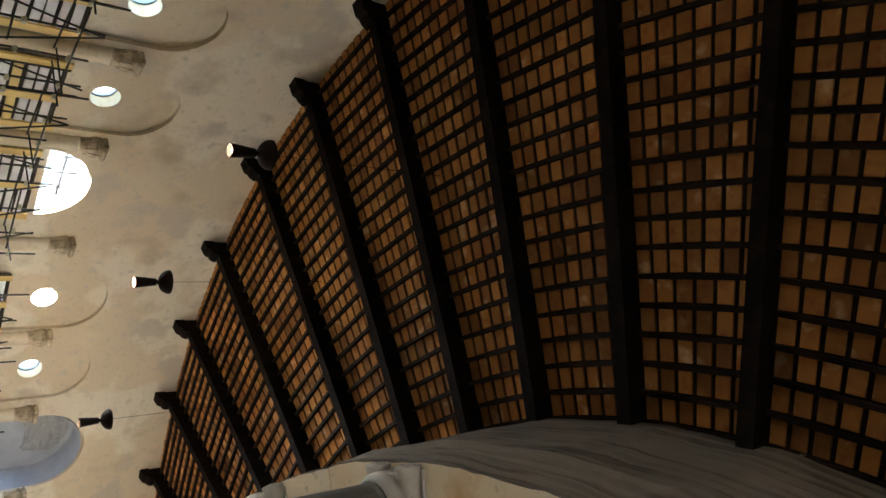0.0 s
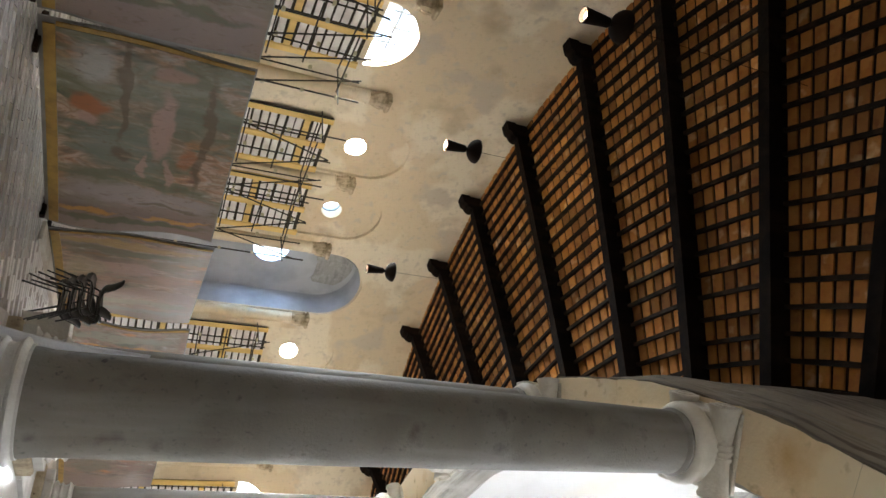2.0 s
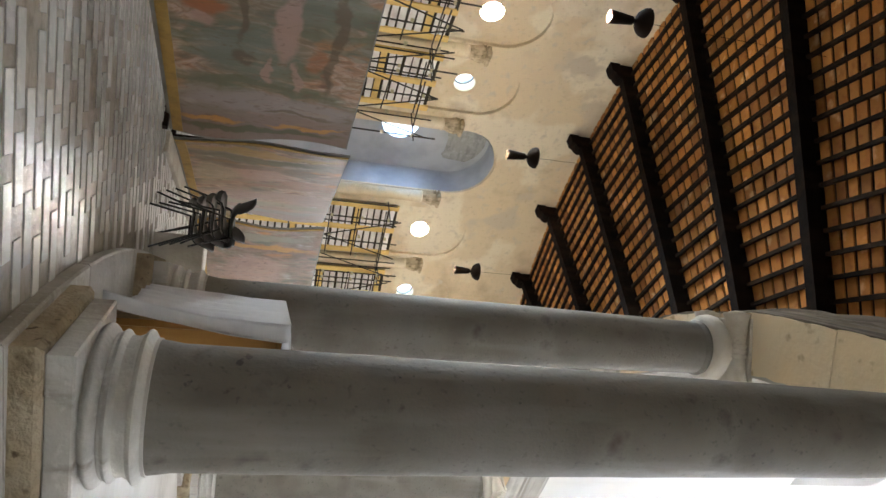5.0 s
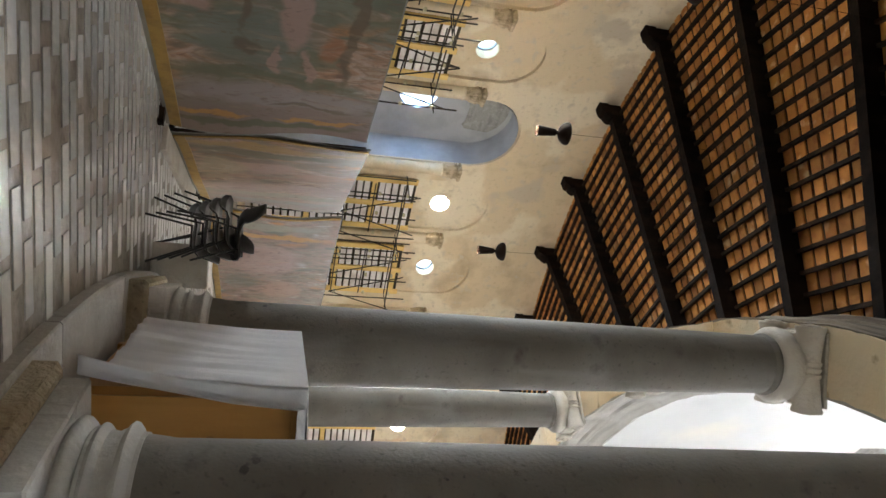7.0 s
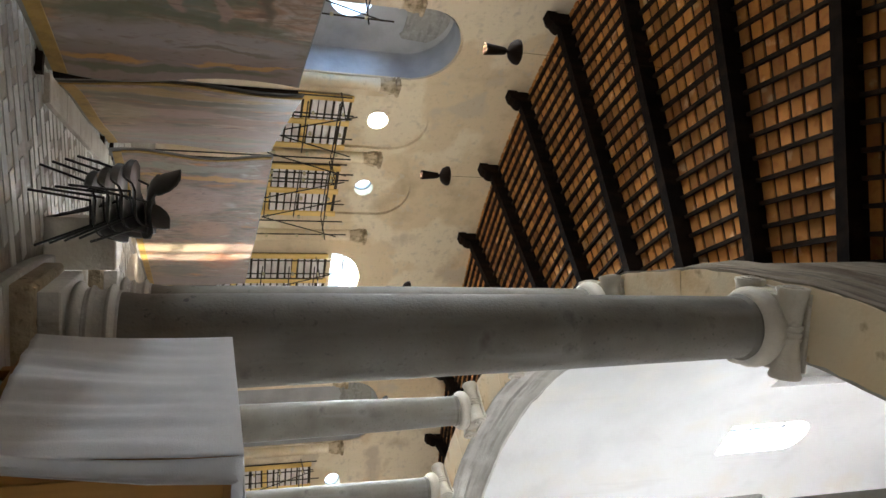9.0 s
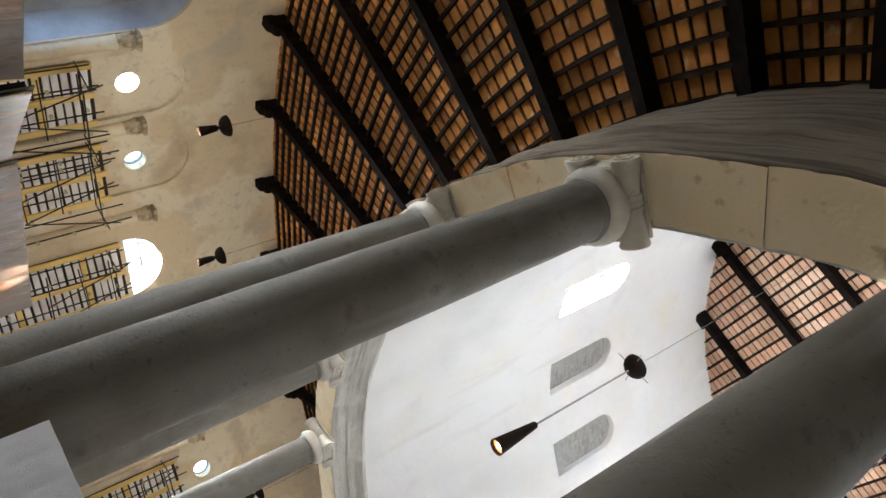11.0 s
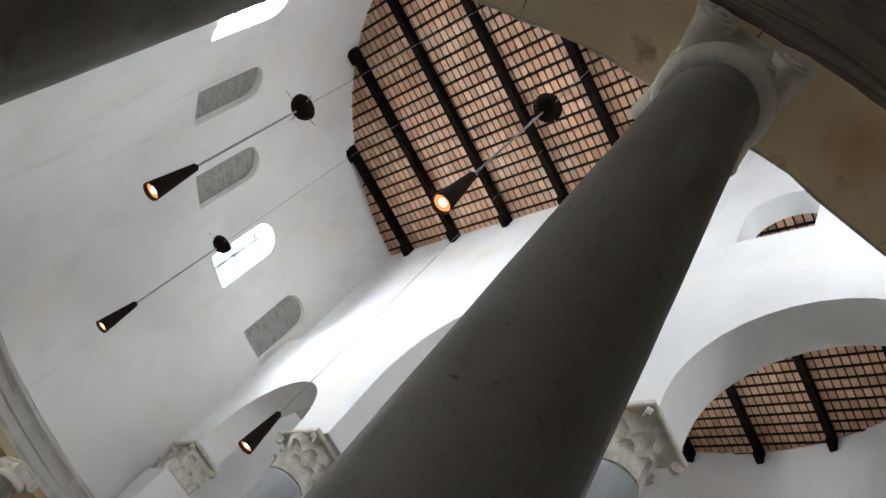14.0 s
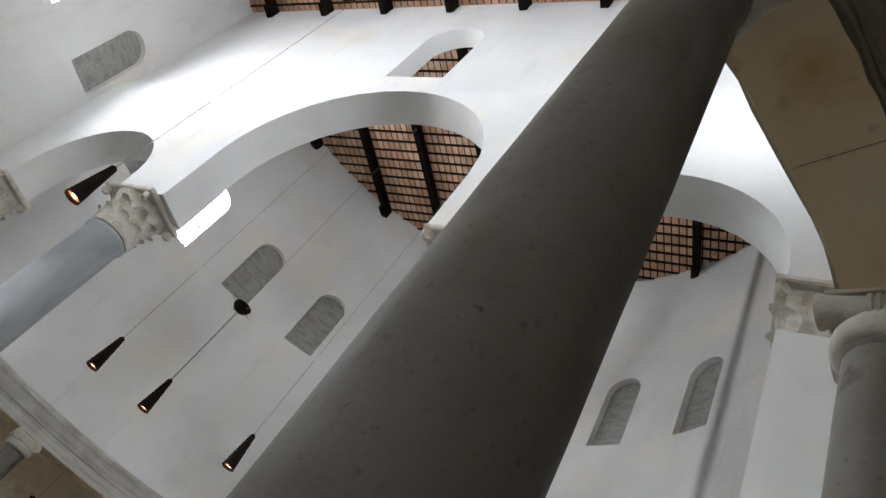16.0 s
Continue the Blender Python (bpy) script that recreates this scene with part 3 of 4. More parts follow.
g.arc([(R_IN - 0.3, CEIL + 0.395), (RO + 0.8, CEIL + 0.395), (RO + 0.8, CEIL + 0.6), (R_IN - 0.3, CEIL + 0.6)], 0, 360, 88)
tagged(link("ceiling_boards", g, M_BATTEN), label="dark boards over the ceiling tiles", category="ceiling", kind="structure")
g = Geo()
for k, th in enumerate(RAFTERS):
    half = (th - (RAFTERS[k + 1] if k < 43 else RAFTERS[0] - 360)) / 2
    for r in rows + [rows[-1] + 0.40]:
        rr = r - 0.20
        if rr > RO:
            continue
        mid = polar(rr * math.cos(radians(half)), th - half, CEIL + 0.325)
        g.box(Matrix.Translation(mid) @ pose(0, 0, 0, 0, random.uniform(-1.5, 1.5), th - half), 0.07, 2 * rr * math.sin(radians(half)) - 0.16, 0.10)
tagged(link("ceiling_battens", g, M_BATTEN), label="dark timber battens under the tiles", category="ceiling", kind="structure")


def rafter():
    e = empty("rafter", label="black-stained radial ceiling beam on a corbel", category="beam", group="ambulatory beams")
    b = Geo()
    L = R_OUT - R_IN
    b.chamfer(Matrix.Translation(((R_IN + R_OUT) / 2, 0, CEIL + 0.19)) @ pose(0, 0, 0, 0, 90, 0), 0.38, 0.215, L, 0.012)
    link("beam", b, M_WOOD, e)
    c = Geo()
    prof = [(RO - 0.55, CEIL), (RO - 0.55, CEIL - 0.07), (RO - 0.46, CEIL - 0.16), (RO - 0.36, CEIL - 0.18), (RO - 0.30, CEIL - 0.26), (RO + 0.02, CEIL - 0.28), (RO + 0.02, CEIL)]
    v = [Vector((x, y, z)) for y in (-0.15, 0.15) for x, z in prof]
    k = len(prof)
    c.add(v, [tuple(range(k)), tuple(range(2 * k - 1, k - 1, -1))] + [(i, (i + 1) % k, k + (i + 1) % k, k + i) for i in range(k)])
    link("corbel", c, M_WOOD, e)
    return e


first = rafter()
first.matrix_basis = pose(0, 0, 0, 0, 0, RAFTERS[0])
for th in RAFTERS[1:]:
    copy_thing(first, pose(0, 0, 0, 0, 0, th))

def worn(g, size, seed):
    """Shift every point a little in plan, so that swept edges are uneven."""
    rnd = random.Random(seed)
    out = []
    for x, y, z in g.v:
        k = 1 + (rnd.uniform(-size, size) + size * 0.8 * math.sin(math.atan2(y, x) * 41 + z * 3)) / math.hypot(x, y)
        out.append((x * k, y * k, z))
    g.v = out


# ---- ring architrave and drum ----
M_CORNICE = mat("pale worn cornice stone", (0.50, 0.47, 0.42), 0.85, mix=[((0.5, 0.5, 8), (0.34, 0.31, 0.27), 0.45, 0.65, 7), (1.5, (0.58, 0.56, 0.52), 0.5, 0.75, 6)], bump=[(5, 0.4), (18, 0.3)])
g = Geo()
g.arc([(10.90, H + 0.004), (11.03, H + 0.008), (11.03, H + 0.83), (11.24, H + 0.93), (11.20, H + 0.983), (11.02, H + 0.975), (10.80, H + 0.86), (10.76, H + 0.76), (10.84, H + 0.64), (10.86, H + 0.40), (10.90, H + 0.36)], 0, 360, 264)
worn(g, 0.014, 23)
tagged(link("cornice", g, M_CORNICE, None, True), label="pale moulded stone cornice inside the ring", category="cornice", kind="structure")
g = Geo()
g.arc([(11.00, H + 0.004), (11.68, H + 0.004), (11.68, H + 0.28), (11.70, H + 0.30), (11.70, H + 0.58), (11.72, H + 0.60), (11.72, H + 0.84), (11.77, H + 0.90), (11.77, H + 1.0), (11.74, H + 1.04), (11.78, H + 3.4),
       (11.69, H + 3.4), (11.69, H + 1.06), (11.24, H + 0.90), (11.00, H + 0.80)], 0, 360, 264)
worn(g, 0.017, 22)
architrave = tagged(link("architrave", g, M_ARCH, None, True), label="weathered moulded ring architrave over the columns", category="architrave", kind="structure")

# its underside: one cream block from column to mid-span and on
cuts = sorted({a % 360 for a in RING} | {((a + b) / 2) % 360 for a, b in zip(RING, RING[1:] + [RING[0] - 360])}, reverse=True)
for n, (a, b) in enumerate(zip(cuts, cuts[1:] + [cuts[0] - 360])):
    g = Geo()
    dz = 0.004 * (n % 3)
    g.arc([(10.93, H - dz), (11.66, H - dz), (11.66, H + 0.006), (10.93, H + 0.006)], a - 0.025, b + 0.025, 10)
    worn(g, 0.014, 21 + n)
    link("soffit_block", g, M_SOFFIT, architrave, label="cream painted underside block")

ops = []
MPD = radians(1) * RD
for k in range(-8, 14):
    c = 103.75 - 15.428 * k
    if 241 < c % 360 < 243:
        continue
    ops.append(dict(c=-c, hw=0.60, kind="arch", zb=14.83, zs=17.04))
drum = weld(link("wall_drum", pierced(lambda s, z, k: polar(RD + (0.44 if k else 0.0), -s, z), -257.9, 102.1, H + 0.985, DRUM_TOP, ops, 2.0, MPD), M_WHITE))
tagged(drum, label="tall white limewashed round drum wall with arched windows", category="wall", kind="structure")
for k in range(-8, 14):
    th = 103.75 - 15.428 * k
    ax = polar(1, th)
    tn = Vector((-ax.y, ax.x, 0))
    if k in OPEN_K:
        w = empty("drum_window", label="tall arched window flooded with daylight", category="window", group="drum windows")
        m = Matrix.Translation(polar(RD + 0.32, th, 14.83)) @ pose(0, 0, 0, 90, 0, th + 90)
        bars = Geo()
        bars.box(m @ Matrix.Translation((0, 1.4, 0)), 0.15, 2.8, 0.05)
        for z in (0.03, 1.1, 2.2):
            bars.box(m @ Matrix.Translation((0, z, 0)), 1.2, 0.12, 0.05)
        for sgn in (-1, 1):
            bars.box(m @ Matrix.Translation((sgn * 0.57, 1.1, 0)), 0.06, 2.2, 0.06)
        link("glazing_bars", bars, M_WINFRAME, w)
        area_lamp("daylight", facing(polar(RD + 0.50, th, 16.24), polar(0, th, 16.24)), 1.22, 2.84, WIN_W * (0.45 if k < 0 else 1.0), (0.845, 0.905, 1.0))
    else:
        b = Geo()
        b.box(Matrix.Translation(polar(RD + 0.32, th, 16.24)) @ pose(0, 0, 0, 0, 0, th), 0.2, 1.24, 2.9)
        tagged(link("blocked_window", b, M_BLIND), label="arched window blocked with rough grey masonry", category="window", kind="structure")

# the bright sky that the open drum windows look out on
for k in (-6, -3, 0, 3, 6):
    g = Geo()
    c = 103.75 - 15.428 * k
    g.arc([(RD + 2.0, 13.0), (RD + 2.05, 13.0), (RD + 2.05, 23.0), (RD + 2.0, 23.0)], c - 19, c + 19, 24)
    tagged(link("backdrop", g, M_SKYGLOW), label="plain bright overcast sky beyond the windows", category="sky", kind="structure")

# ---- cross wall with three arches through the drum ----
cw = Matrix.Rotation(radians(TW), 4, "Z")


def cross(front, back):
    return lambda s, z, k: cw @ Vector((s, front if k == 0 else back, z))


ops = [dict(c=0.0, hw=3.5, kind="arch", zb=10.7, zs=12.72), dict(c=7.42, hw=2.22, kind="arch", zb=10.7, zs=11.08), dict(c=-7.42, hw=2.22, kind="arch", zb=10.7, zs=11.08)]
low = weld(link("wall_cross", pierced(cross(0.67, -0.30), -11.3, 11.3, 10.7, 16.3, ops, 1.0, 1.0), M_WHITE))
tagged(low, label="white plastered cross wall on three round arches", category="wall", kind="structure")
ops = [dict(c=0.65, hw=0.95, kind="arch", zb=17.6, zs=20.1), dict(c=-6.0, hw=0.85, kind="arch", zb=16.42, zs=18.1)]
up = weld(link("wall_cross_upper", pierced(cross(0.40, -0.22), -11.2, 11.2, 16.3, 23.1, ops, 1.0, 1.0), M_WHITE))
tagged(up, label="set-back white upper cross wall with arched openings", category="wall", kind="structure")


def leaf(g, m, w, h, out):
    """One curling acanthus leaf."""
    n = 5
    v = []
    for i in range(n + 1):
        t = i / n
        x = out * t ** 3
        z = h * (t - 0.18 * max(0, t - 0.7) * 4)
        ww = w * (0.75 + 0.5 * math.sin(math.pi * min(1, t * 1.1))) * (1 - 0.45 * t)
        for u in (-1, -0.4, 0, 0.4, 1):
            v.append(m @ Vector((x - 0.03 * abs(u) + 0.02 * (u == 0), u * ww / 2, z)))
    f = [(5 * i + j, 5 * i + j + 1, 5 * i + 6 + j, 5 * i + 5 + j) for i in range(n) for j in range(4)]
    g.add(v, f)


def leaf_capital(parent, half, z0, z1, square):
    b = Geo()
    hgt = z1 - z0
    if square:
        b.chamfer(Matrix.Translation((0, 0, (z0 + z1) / 2 - 0.05)), half[0] * 1.7, half[1] * 1.7, hgt - 0.1, 0.05)
    else:
        b.lathe([(half[0] * 0.72, z0), (half[0] * 0.74, z0 + hgt * 0.5), (half[0] * 0.95, z1 - 0.14)], 24)
    link("bell", b, M_CAPITAL, parent, True)
    a = Geo()
    a.chamfer(Matrix.Translation((0, 0, z1 - 0.07)), half[0] * 2.25, half[1] * 2.25, 0.14, 0.03)
    link("abacus", a, M_CAPITAL, parent)
    rnd = random.Random(7)
    for row, (zz, hh, out, off) in enumerate(((z0 + 0.02, hgt * 0.45, 0.16, 0), (z0 + hgt * 0.28, hgt * 0.48, 0.22, 0.5))):
        for i in range(8):
            ang = 360 * (i + off) / 8
            lf = Geo()
            if square:
                u = Vector((math.cos(radians(ang)), math.sin(radians(ang)), 0))
                k = min(half[0] * 0.85 / max(1e-6, abs(u.x)), half[1] * 0.85 / max(1e-6, abs(u.y)))
                p = u * k
            else:
                p = Vector((math.cos(radians(ang)), math.sin(radians(ang)), 0)) * half[0] * 0.73
            leaf(lf, Matrix.Translation((p.x, p.y, zz)) @ pose(0, 0, 0, 0, rnd.uniform(-5, 5), ang + rnd.uniform(-6, 6)), 0.46, hh, out)
            link("leaf", lf, M_CAPITAL, parent, True)
    for sx in (-1, 1):
        for sy in (-1, 1):
            v = Geo()
            v.lathe([(0.05, -0.05), (0.11, -0.05), (0.11, 0.05), (0.05, 0.05)], 12, Matrix.Translation((sx * half[0] * 0.95, sy * half[1] * 0.95, z1 - 0.24)) @ pose(0, 0, 0, 90, 0, 45 * sx * sy))
            link("volute", v, M_CAPITAL, parent, True)


for s in (4.45, -4.45):
    col = empty("tall_column", cw @ Matrix.Translation((s, 0.18, 0)), label="tall grey marble column with a carved leaf capital", category="column", group="cross wall columns")
    b = Geo()
    b.chamfer(Matrix.Translation((0, 0, 0.15)), 1.5, 1.5, 0.3, 0.02)
    b.lathe([(0.72, 0.3), (0.76, 0.38), (0.72, 0.46), (0.62, 0.52), (0.66, 0.6), (0.6, 0.68)], 32)
    link("base", b, M_BASE, col, True)
    b = Geo()
    b.lathe([(0.56, 0.68), (0.55, 3.0), (0.50, 9.33), (0.54, 9.40), (0.54, 9.48), (0.5, 9.52)], 36)
    link("shaft", b, M_SHAFT2, col, True)
    leaf_capital(col, (0.72, 0.62), 9.55, 10.70, False)
for s in (10.25, -10.25):
    p = empty("cross_pier", cw @ Matrix.Translation((s, 0.18, 0)), label="white plastered pier with a carved capital", category="pier", group="cross wall piers")
    b = Geo()
    b.chamfer(Matrix.Translation((0, 0, 4.78)), 1.2, 1.2, 9.56, 0.02)
    link("shaft", b, M_WHITE, p)
    leaf_capital(p, (0.66, 0.56), 9.56, 10.70, True)

# ---- drum roof ----
g = Geo()
step_s, step_n = 0.27, 0.44
BEAMS = [9.85 - 2.63 * k for k in range(8)]
for i in range(-26, 27):
    for j in range(-43, 44):
        n0, s0 = i * step_n, j * step_s
        if n0 * n0 + s0 * s0 > 11.9 ** 2:
            continue
        p = Matrix.Translation((s0, n0, 23.05 + random.uniform(-0.006, 0.006)))
        g.box(cw @ p, step_s - 0.055, step_n - 0.10, 0.03)
tagged(link("drum_ceiling", g, M_TILE2), label="pale terracotta tiles over the drum", category="ceiling", kind="structure")
g = Geo()
for i in range(-27, 28):
    n0 = (i - 0.5) * step_n
    if abs(n0) < 11.8:
        half = math.sqrt(12.0 ** 2 - n0 * n0)
        g.box(cw @ Matrix.Translation((0, n0, 23.02)), 2 * half, 0.055, 0.07)
tagged(link("drum_battens", g, M_BATTEN), label="dark battens under the drum roof tiles", category="ceiling", kind="structure")
g = Geo()
g.lathe([(12.2, 23.08), (12.2, 23.4)], 64)
tagged(link("drum_roof_boards", g, M_BATTEN), label="dark boards of the drum roof", category="roof", kind="structure")
for s in BEAMS:
    half = math.sqrt(RD * RD - s * s)
    for side in (1, -1):
        L = half - 0.35
        if L < 1:
            continue
        e = empty("roof_beam", cw @ Matrix.Translation((s, side * (0.38 + L / 2), 22.79)), label="black timber roof beam over the drum", category="beam", group="drum roof beams")
        b = Geo()
        b.chamfer(pose(0, 0, 0, 90, 0, 0), 0.24, 0.36, L + 0.2, 0.012)
        link("beam", b, M_WOOD, e)
        for end in (-1, 1):
            c = Geo()
            c.chamfer(Matrix.Translation((0, end * (L / 2 - 0.22), -0.27)), 0.28, 0.55, 0.2, 0.05)
            link("corbel", c, M_WOOD, e)


# ---- columns of the ring ----
def ring_column():
    e = empty("column", label="grey granite column with a white scrolled capital", category="column", group="ring columns")
    b = Geo()
    b.chamfer(Matrix.Translation((0, 0, 0.12)), 1.10, 1.10, 0.26, 0.03)
    link("foot_block", b, M_WORN, e, label="worn brown stone block")
    b = Geo()
    b.chamfer(Matrix.Translation((0, 0, 0.32)), 0.98, 0.98, 0.15, 0.012)
    link("plinth", b, M_BASE, e)
    b = Geo()
    prof = [(0.47, 0.39)] + [(0.43 + 0.055 * math.sin(math.pi * i / 8), 0.39 + 0.10 * i / 8) for i in range(1, 9)] + [(0.435, 0.495), (0.435, 0.51)]
    prof += [(0.43 + 0.022 * math.sin(math.pi * i / 6), 0.51 + 0.045 * i / 6) for i in range(1, 7)] + [(0.418, 0.565), (0.412, 0.60), (0.425, 0.625), (0.425, 0.635)]
    prof += [(0.42 + 0.04 * math.sin(math.pi * i / 6), 0.635 + 0.065 * i / 6) for i in range(1, 7)] + [(0.41, 0.71), (0.41, 0.73)]
    b.lathe(prof, 40)
    link("base_moulding", b, M_BASE, e, True)
    b = Geo()
    rnd = random.Random(3)
    prof = [(0.40, 0.72), (0.395, 0.78), (0.383, 0.86)]
    prof += [(0.383 - 0.070 * (t / 20) ** 1.5 + rnd.uniform(-0.0015, 0.0015), 0.86 + (6.46 - 0.86) * t / 20) for t in range(1, 21)]
    prof += [(0.325, 6.47), (0.338, 6.50), (0.325, 6.53), (0.32, 6.55)]
    b.lathe(prof, 48)
    link("shaft", b, M_GRANITE, e, True)
    cap = Geo()
    cap.lathe([(0.34, 6.54), (0.385, 6.56), (0.41, 6.60), (0.415, 6.65), (0.405, 6.71), (0.38, 6.75), (0.36, 6.95)], 40)
    cap_ob = link("capital", cap, M_MARBLE, e, True)
    b = Geo()
    b.chamfer(Matrix.Translation((0, 0, 6.86)), 0.78, 0.60, 0.24, 0.02)
    link("scroll_block", b, M_MARBLE, cap_ob)
    for sy in (-1, 1):
        v = Geo()
        prof = [(0.02, -0.455), (0.155, -0.455), (0.16, -0.43), (0.145, -0.40), (0.12, -0.20), (0.11, -0.085), (0.13, -0.08), (0.13, -0.045), (0.113, -0.04), (0.113, -0.02), (0.13, -0.015), (0.13, 0.015),
                (0.113, 0.02), (0.113, 0.04), (0.13, 0.045), (0.13, 0.08), (0.11, 0.085), (0.12, 0.20), (0.145, 0.40), (0.16, 0.43), (0.155, 0.455), (0.02, 0.455)]
        v.lathe(prof, 24, Matrix.Translation((0, sy * 0.30, 6.86)) @ pose(0, 0, 0, 0, 90, 0))
        link("scroll", v, M_MARBLE, cap_ob, True)
        for sx in (-1, 1):
            eye = Geo()
            eye.lathe([(0.10, 0), (0.10, 0.012), (0.075, 0.02), (0.07, 0.006), (0.04, 0.006), (0.035, 0.025), (0.001, 0.03)], 18, Matrix.Translation((sx * 0.455, sy * 0.30, 6.86)) @ pose(0, 0, 0, 0, 90 * sx, 0), cap=False)
            link("scroll_eye", eye, M_MARBLE, cap_ob, True)
    b = Geo()
    b.chamfer(Matrix.Translation((0, 0, 7.01)), 0.80, 0.80, 0.058, 0.012)
    link("abacus", b, M_MARBLE, e)
    return e


first = ring_column()
first.matrix_basis = Matrix.Translation(polar(RC, RING[0])) @ pose(0, 0, 0, 0, 0, RING[0])
for th in RING[1:]:
    copy_thing(first, Matrix.Translation(polar(RC, th)) @ pose(0, 0, 0, 0, 0, th))


# ---- pendant lamps ----
def pendant(p, cone_len, r_mouth, r_top, gap, bowl_r, top, watts, wires, bowl=True, deep=False):
    e = empty("pendant_lamp", Matrix.Translation(p), label="dark metal cone pendant lamp with a ceiling bowl on a cable", category="lamp", group="pendant lamps" if wires else "ambulatory lamps")
    g = Geo()
    g.lathe([(r_mouth, 0), (r_top, cone_len), (r_top * 0.55, cone_len + 0.03), (0.02, cone_len + 0.05), (0.02, cone_len), (r_top - 0.012, cone_len - 0.02), (r_mouth - 0.012, 0), (r_mouth, 0)], 28, cap=False)
    link("shade", g, M_LAMP, e, True)
    g = Geo()
    g.lathe([(0.01, 0.07), (r_mouth * 0.86, 0.07), (r_mouth * 0.86, 0.09), (0.01, 0.09)], 20)
    glass = link("lamp_glass", g, M_BULB, e)
    g = Geo()
    g.lathe([(0.005, 0.045), (r_mouth * 0.34, 0.05), (r_mouth * 0.40, 0.062), (r_mouth * 0.34, 0.068)], 14)
    link("bulb", g, M_HOT, glass, True, "bright lamp bulb")
    zb = cone_len + gap
    g = Geo()
    if bowl:
        g.lathe([(0.03, zb - 0.02)] + [(bowl_r * math.sin(math.pi / 2 * i / 8), zb + bowl_r * 0.85 * (1 - math.cos(math.pi / 2 * i / 8))) for i in range(1, 9)] + [(bowl_r * 0.97, zb + bowl_r * 0.87), (0.03, zb + bowl_r * 0.8)], 28)
        link("bowl", g, M_LAMP, e, True)
    g = Geo()
    g.tube((0, 0, cone_len + 0.03), (0, 0, zb), 0.035 if not wires else 0.02 if bowl else 0.008)
    g.tube((0, 0, zb + bowl_r * 0.8), (0, 0, top - p[2]), 0.006 if wires else 0.004)
    link("cable", g, M_CABLE if wires else M_WOOD, e, True)
    if wires and bowl:
        for a in (20, 110):
            g = Geo()
            d = Vector((math.cos(radians(a)), math.sin(radians(a)), 0))
            g.tube(d * bowl_r * 1.6 + Vector((0, 0, zb + bowl_r * 0.5)), d * -bowl_r * 1.6 + Vector((0, 0, zb + bowl_r * 0.5)), 0.008)
            link("cross_wire", g, M_CABLE, e)
    l = bpy.data.lights.new("lamp_light", "POINT")
    l.energy, l.color, l.shadow_soft_size = watts, (1.0, 0.94, 0.86), 0.04
    lo = new("lamp_light", l)
    lo.matrix_basis = Matrix.Translation(Vector(p) + Vector((0, 0, 0.02 if deep else -0.18)))
    return e


for th in (171.5, 155.45, 138.7, 123.05, 107.6, 92.0, 76.6, 61.0, 20.0, -5.0):
    pendant(polar(16.37, th, 6.17), 0.40, 0.112, 0.070, 0.06, 0.235, CEIL + 0.3, LAMP_W * 0.2 if th > 170 else LAMP_W if th > 50 else LAMP_W * 0.3, False, True, th > 150)
for p in ((-4.27, 6.36, 8.25), (1.95, 8.08, 8.9), (-6.67, 2.14, 9.4), (0.0, 3.17, 7.92), (6.06, -0.91, 8.06), (5.75, 0.71, 7.88), (4.7, -3.25, 7.95)):
    pendant(p, 1.0, 0.17, 0.07, 2.75, 0.28, 22.7, LAMP_W * 0.03, True, p[2] > 8.0)

# ---- shuttered timber screens and scaffolding on the outer wall ----
def shutter(th, half, z0, z1, r, seed):
    rnd = random.Random(seed)
    e = empty("timber_screen", Matrix.Translation(polar(r, th)) @ pose(0, 0, 0, 0, 0, th), label="yellow timber screen with pale grey slats", category="screen", group="timber screens on the outer wall")
    g = Geo()
    g.box(Matrix.Translation((0.05, 0, (z0 + z1) / 2)), 0.02, 2 * half - 0.04, z1 - z0 - 0.05)
    link("backing", g, M_DARK, e)
    for y in (-half + 0.07, 0.0, half - 0.07):
        g = Geo()
        g.chamfer(Matrix.Translation((-0.03, y + rnd.uniform(-0.02, 0.02), (z0 + z1) / 2 + rnd.uniform(-0.03, 0.03))), 0.06, 0.17, z1 - z0, 0.008)
        link("post", g, M_YELLOW, e)
    z = z0 + 0.1
    k = 0
    while z < z1 - 0.05:
        for sgn in (-1, 1):
            g = Geo()
            g.chamfer(Matrix.Translation((0.0 + rnd.uniform(-0.01, 0.01), sgn * (half / 2), z + rnd.uniform(-0.015, 0.015))) @ pose(0, 0, 0, rnd.uniform(-1.2, 1.2), 0, 0), 0.05, half - 0.18, 0.160, 0.016)
            link("slat", g, M_YELLOW if (k * 7 + seed) % 9 == 0 else M_SLAT, e)
        z += 0.215
        k += 1
    return e


